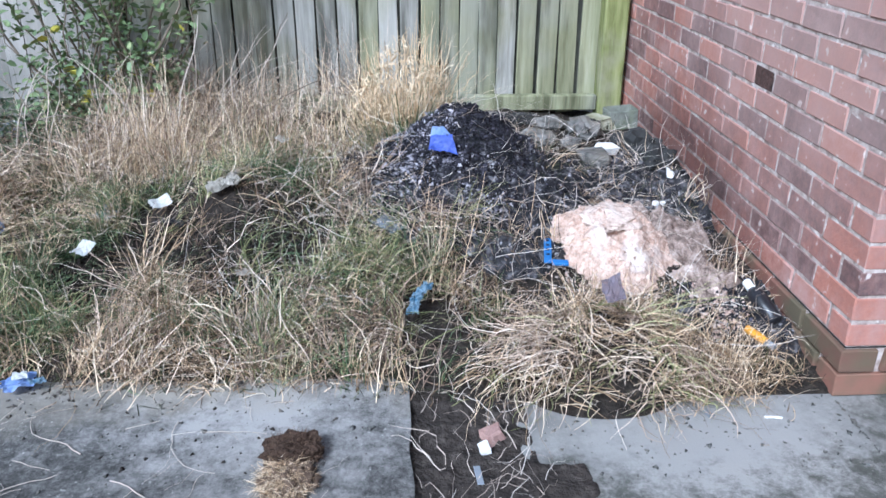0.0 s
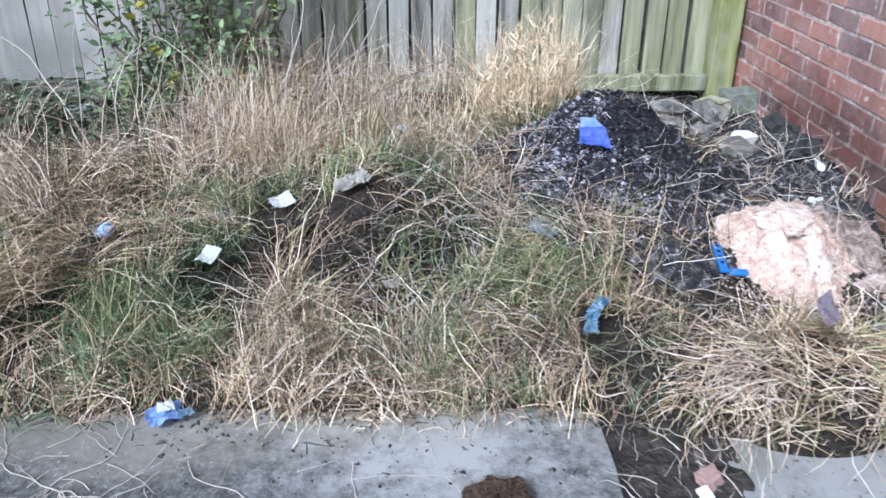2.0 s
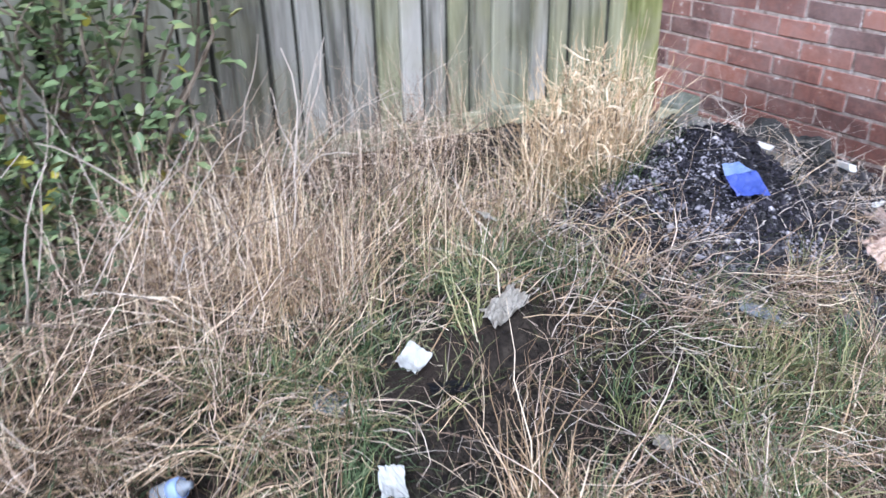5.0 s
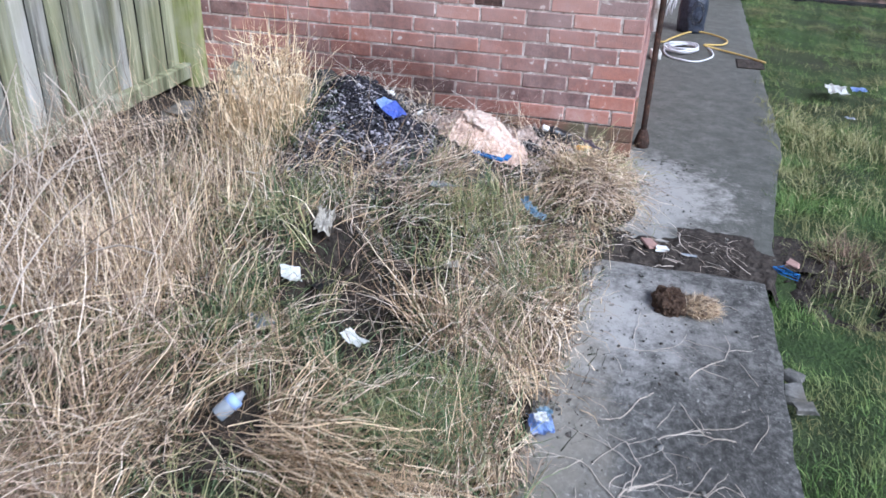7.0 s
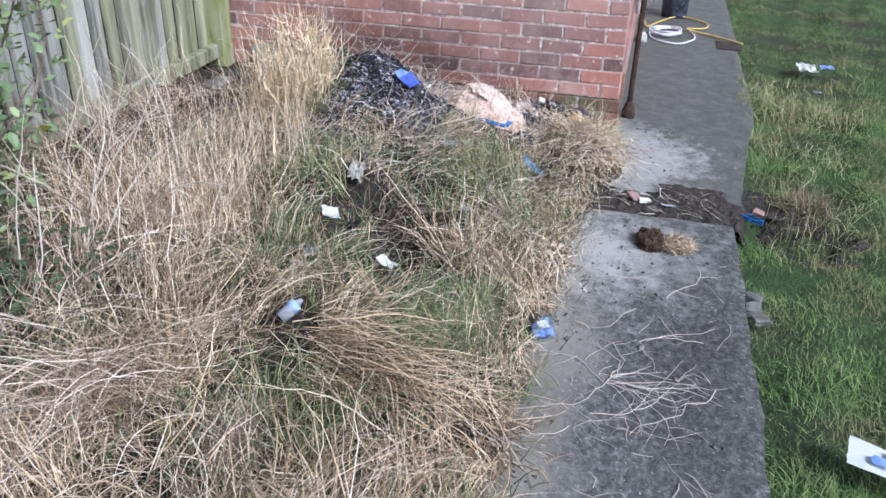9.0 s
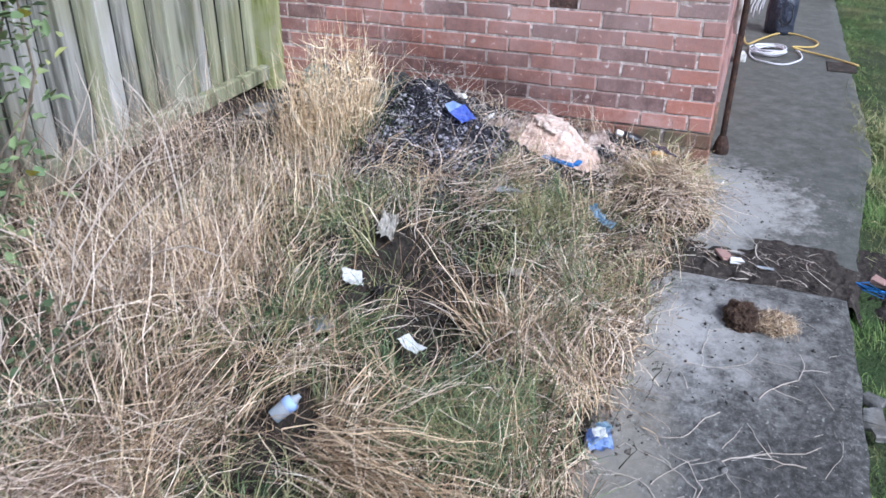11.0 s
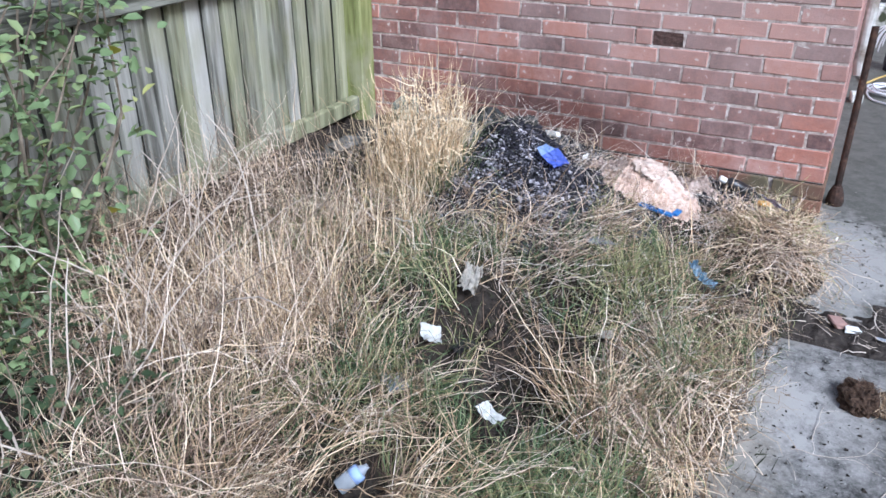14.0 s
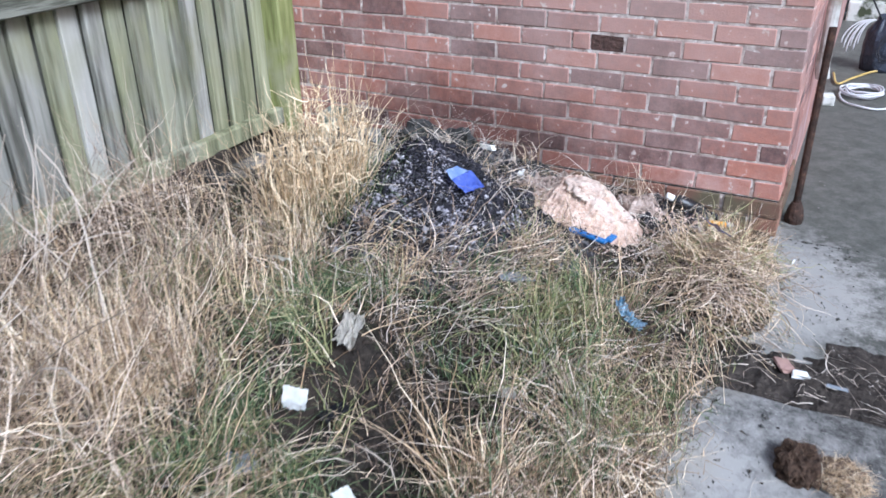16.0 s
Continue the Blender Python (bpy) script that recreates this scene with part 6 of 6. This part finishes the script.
# ---- beside the outbuilding ----
pole = holder("rusty_stake", 0.18, -0.06, 0.0)
part("shaft", tube([(0.18, -0.06, 0.05), (0.20, -0.062, 0.4), (0.22, -0.065, 0.80)], 0.015, 10), M_RUST, pole, "rusty iron shaft").matrix_parent_inverse = pole.matrix_basis.inverted()
part("foot", lathe([(0.036, 0.0), (0.04, 0.02), (0.032, 0.06), (0.02, 0.09)]), M_RUST, pole, "flared rusty foot")
tagged(pole, "slim rusty iron stake standing against the wall", "stake")
dp = holder("downpipe", 0.80, -0.036, 0.15)
part("shaft", tube([(0, 0, 0.33), (0, 0, 2.23)], 0.028, 12), M_PIPE, dp)
part("shoe", tube([(0, 0, 0.42), (0, 0, 0.36), (0, -0.01, 0.31)], 0.031, 12), M_PIPE, dp)
for z in (0.9, 1.9):
    part("bracket", lathe([(0.031, z), (0.037, z), (0.037, z + 0.05), (0.031, z + 0.05)]), M_PIPE, dp)
tagged(dp, "dirty white painted downpipe on the side wall", "downpipe")
wb = put("white_brick", box(-0.05, 0.05, -0.035, 0.035, 0, 0.06, 0.006), M_STEP)
wb.matrix_world = pose(2.04, -0.06, 0.0, 0, 0, 10)
tagged(wb, "white painted brick end by the wall", "brick")
bb = holder("black_sack", 3.05, -0.30, 0.0)
bb.scale = (0.76, 0.76, 0.76)
bm = bmesh.new()
rings = []
for i_ in range(13):
    u_ = i_ / 12
    r0 = 0.155 - 0.035 * u_ - 0.055 * max(0.0, u_ - 0.75) / 0.25 + (0.02 * math.sin(u_ * 3.1))
    rings.append([bm.verts.new(((r0 + 0.013 * math.sin(9 * t_ + 3 * u_) * u_ + 0.012 * noise.noise(Vector((math.cos(t_) * 2, math.sin(t_) * 2, u_ * 4)))) * math.cos(t_),
                               (r0 + 0.013 * math.sin(9 * t_ + 3 * u_) * u_ + 0.012 * noise.noise(Vector((math.cos(t_) * 2, math.sin(t_) * 2, u_ * 4)))) * 0.9 * math.sin(t_), 0.45 * u_)) for t_ in (2 * math.pi * k_ / 40 for k_ in range(40))])
for a_, b_ in zip(rings, rings[1:]):
    for k_ in range(40):
        bm.faces.new((a_[k_], a_[(k_ + 1) % 40], b_[(k_ + 1) % 40], b_[k_]))
bm.faces.new(list(reversed(rings[0])))
bm.faces.new(rings[-1])
part("body", bm, M_BINBAG, bb, "pleated black plastic", True)
part("tied_neck", lump(0.06, 0.05, 0.035, 33, 0.4, 3, 2.0), M_BINBAG, bb, "gathered neck", True).matrix_basis = pose(0.0, 0.02, 0.455)
tagged(bb, "full black plastic sack standing on the path", "sack")


def coil(cx, cy, cz, r0, turns, rise, radius, mat, name, label, tilt=0.0, squash=0.8, tail=()):
    pts = []
    n_ = int(turns * 22)
    for k in range(n_):
        a_ = k / 22 * 2 * math.pi
        rr = r0 * (1 + 0.16 * math.sin(k * 0.37) + 0.10 * math.sin(k * 0.11))
        x_, y_, z_ = rr * math.cos(a_), rr * squash * math.sin(a_), rise * k / n_ + 0.004 * math.sin(k * 0.9)
        pts.append((cx + x_ * math.cos(tilt) - z_ * math.sin(tilt), cy + y_, cz + z_ * math.cos(tilt) + x_ * math.sin(tilt)))
    pts += list(tail)
    ob = put(name, tube(pts, radius, 7), mat, None, True)
    return tagged(ob, label, "hose", "hoses")


coil(2.33, -0.245, 0.012, 0.125, 5, 0.03, 0.0065, M_HOSEW, "white_hose", "coiled white garden hose on the path", 0.0, 0.85)
loop = [(2.27 + 0.27 * math.cos(k * 0.2), -0.29 + 0.175 * math.sin(k * 0.2), 0.012 + 0.003 * math.sin(k)) for k in range(28)]
tagged(put("white_hose", tube(loop, 0.0065, 7), M_HOSEW, None, True), "wide loose turn of white hose round the coil", "hose", "hoses")
for k in range(6):
    loop = [(2.96 - 0.02 * s / 10, -0.24 + (0.085 + 0.016 * k) * math.sin(math.pi * s / 20) + 0.004 * k, 0.345 - (0.19 + 0.018 * ((k * 3) % 5)) * (1 - math.cos(math.pi * s / 20)) * 0.85) for s in range(11)]
    tagged(put("draped_hose", tube(loop, 0.005, 6), M_HOSEW, None, True), "loop of white hose draped over the black sack", "hose", "hoses")
coil(2.935, -0.33, 0.16, 0.075, 3, 0.08, 0.003, M_BLACK, "black_cable", "black cable looped on the sack", 1.4, 0.6)


def smooth_path(points, steps=6):
    """Points on a soft curve through the given ones."""
    p = [Vector(q) for q in points]
    p = [2 * p[0] - p[1]] + p + [2 * p[-1] - p[-2]]
    return [0.5 * ((2 * b) + (c - a) * u + (2 * a - 5 * b + 4 * c - d) * u * u + (3 * b - a - 3 * c + d) * u ** 3)
            for a, b, c, d in zip(p, p[1:], p[2:], p[3:]) for u in (k / steps for k in range(steps))]


pts = smooth_path([(2.75, -0.05, 0.02), (2.50, -0.09, 0.014), (2.68, -0.17, 0.014), (2.93, -0.30, 0.014), (2.95, -0.42, 0.014), (2.76, -0.57, 0.014), (2.58, -0.54, 0.014), (2.46, -0.40, 0.028), (2.42, -0.50, 0.014), (2.31, -0.645, 0.014), (2.11, -0.85, 0.014)])
tagged(put("yellow_hose", tube(pts, 0.0075, 7), M_HOSEY, None, True), "yellow hose lying in a bend across the path", "hose", "hoses")
tagged(put("hanging_cable", tube([(3.0, -0.27, 0.345), (2.93, -0.15, 0.55), (2.85, -0.05, 0.85), (2.80, -0.02, 2.3)], 0.006, 6), M_BLACK), "thin black cable hanging down the wall", "cable")
drain = put("drain_cover", box(1.98, 2.22, -0.80, -0.62, 0.0, 0.008, 0.003), M_SOIL)
tagged(drain, "dark drain cover at the path's edge", "drain cover")
stp = put("white_step", box(4.75, 5.05, -0.86, -0.02, -0.02, 0.16, 0.012, 2), M_STEP)
tagged(stp, "low step with flaking white paint", "step")
yard = put("tarmac", box(5.06, 12.0, -6.0, 3.0, -0.3, -0.02, 0.01), M_TARMAC)
tagged(yard, "dark tarmac strip before the white wall", "tarmac", kind="structure")
kerb = put("brick_kerb", box(5.10, 5.25, -4.5, -0.90, -0.05, 0.07, 0.008), M_KERB)
tagged(kerb, "low brick edging beyond the lawn", "kerb", kind="structure")
ww = put("wall_white", box(7.4, 7.65, -6.0, 3.0, -0.1, 2.6, 0.01), M_RENDER)
tagged(ww, "white rendered wall beyond the path", "wall", kind="structure")
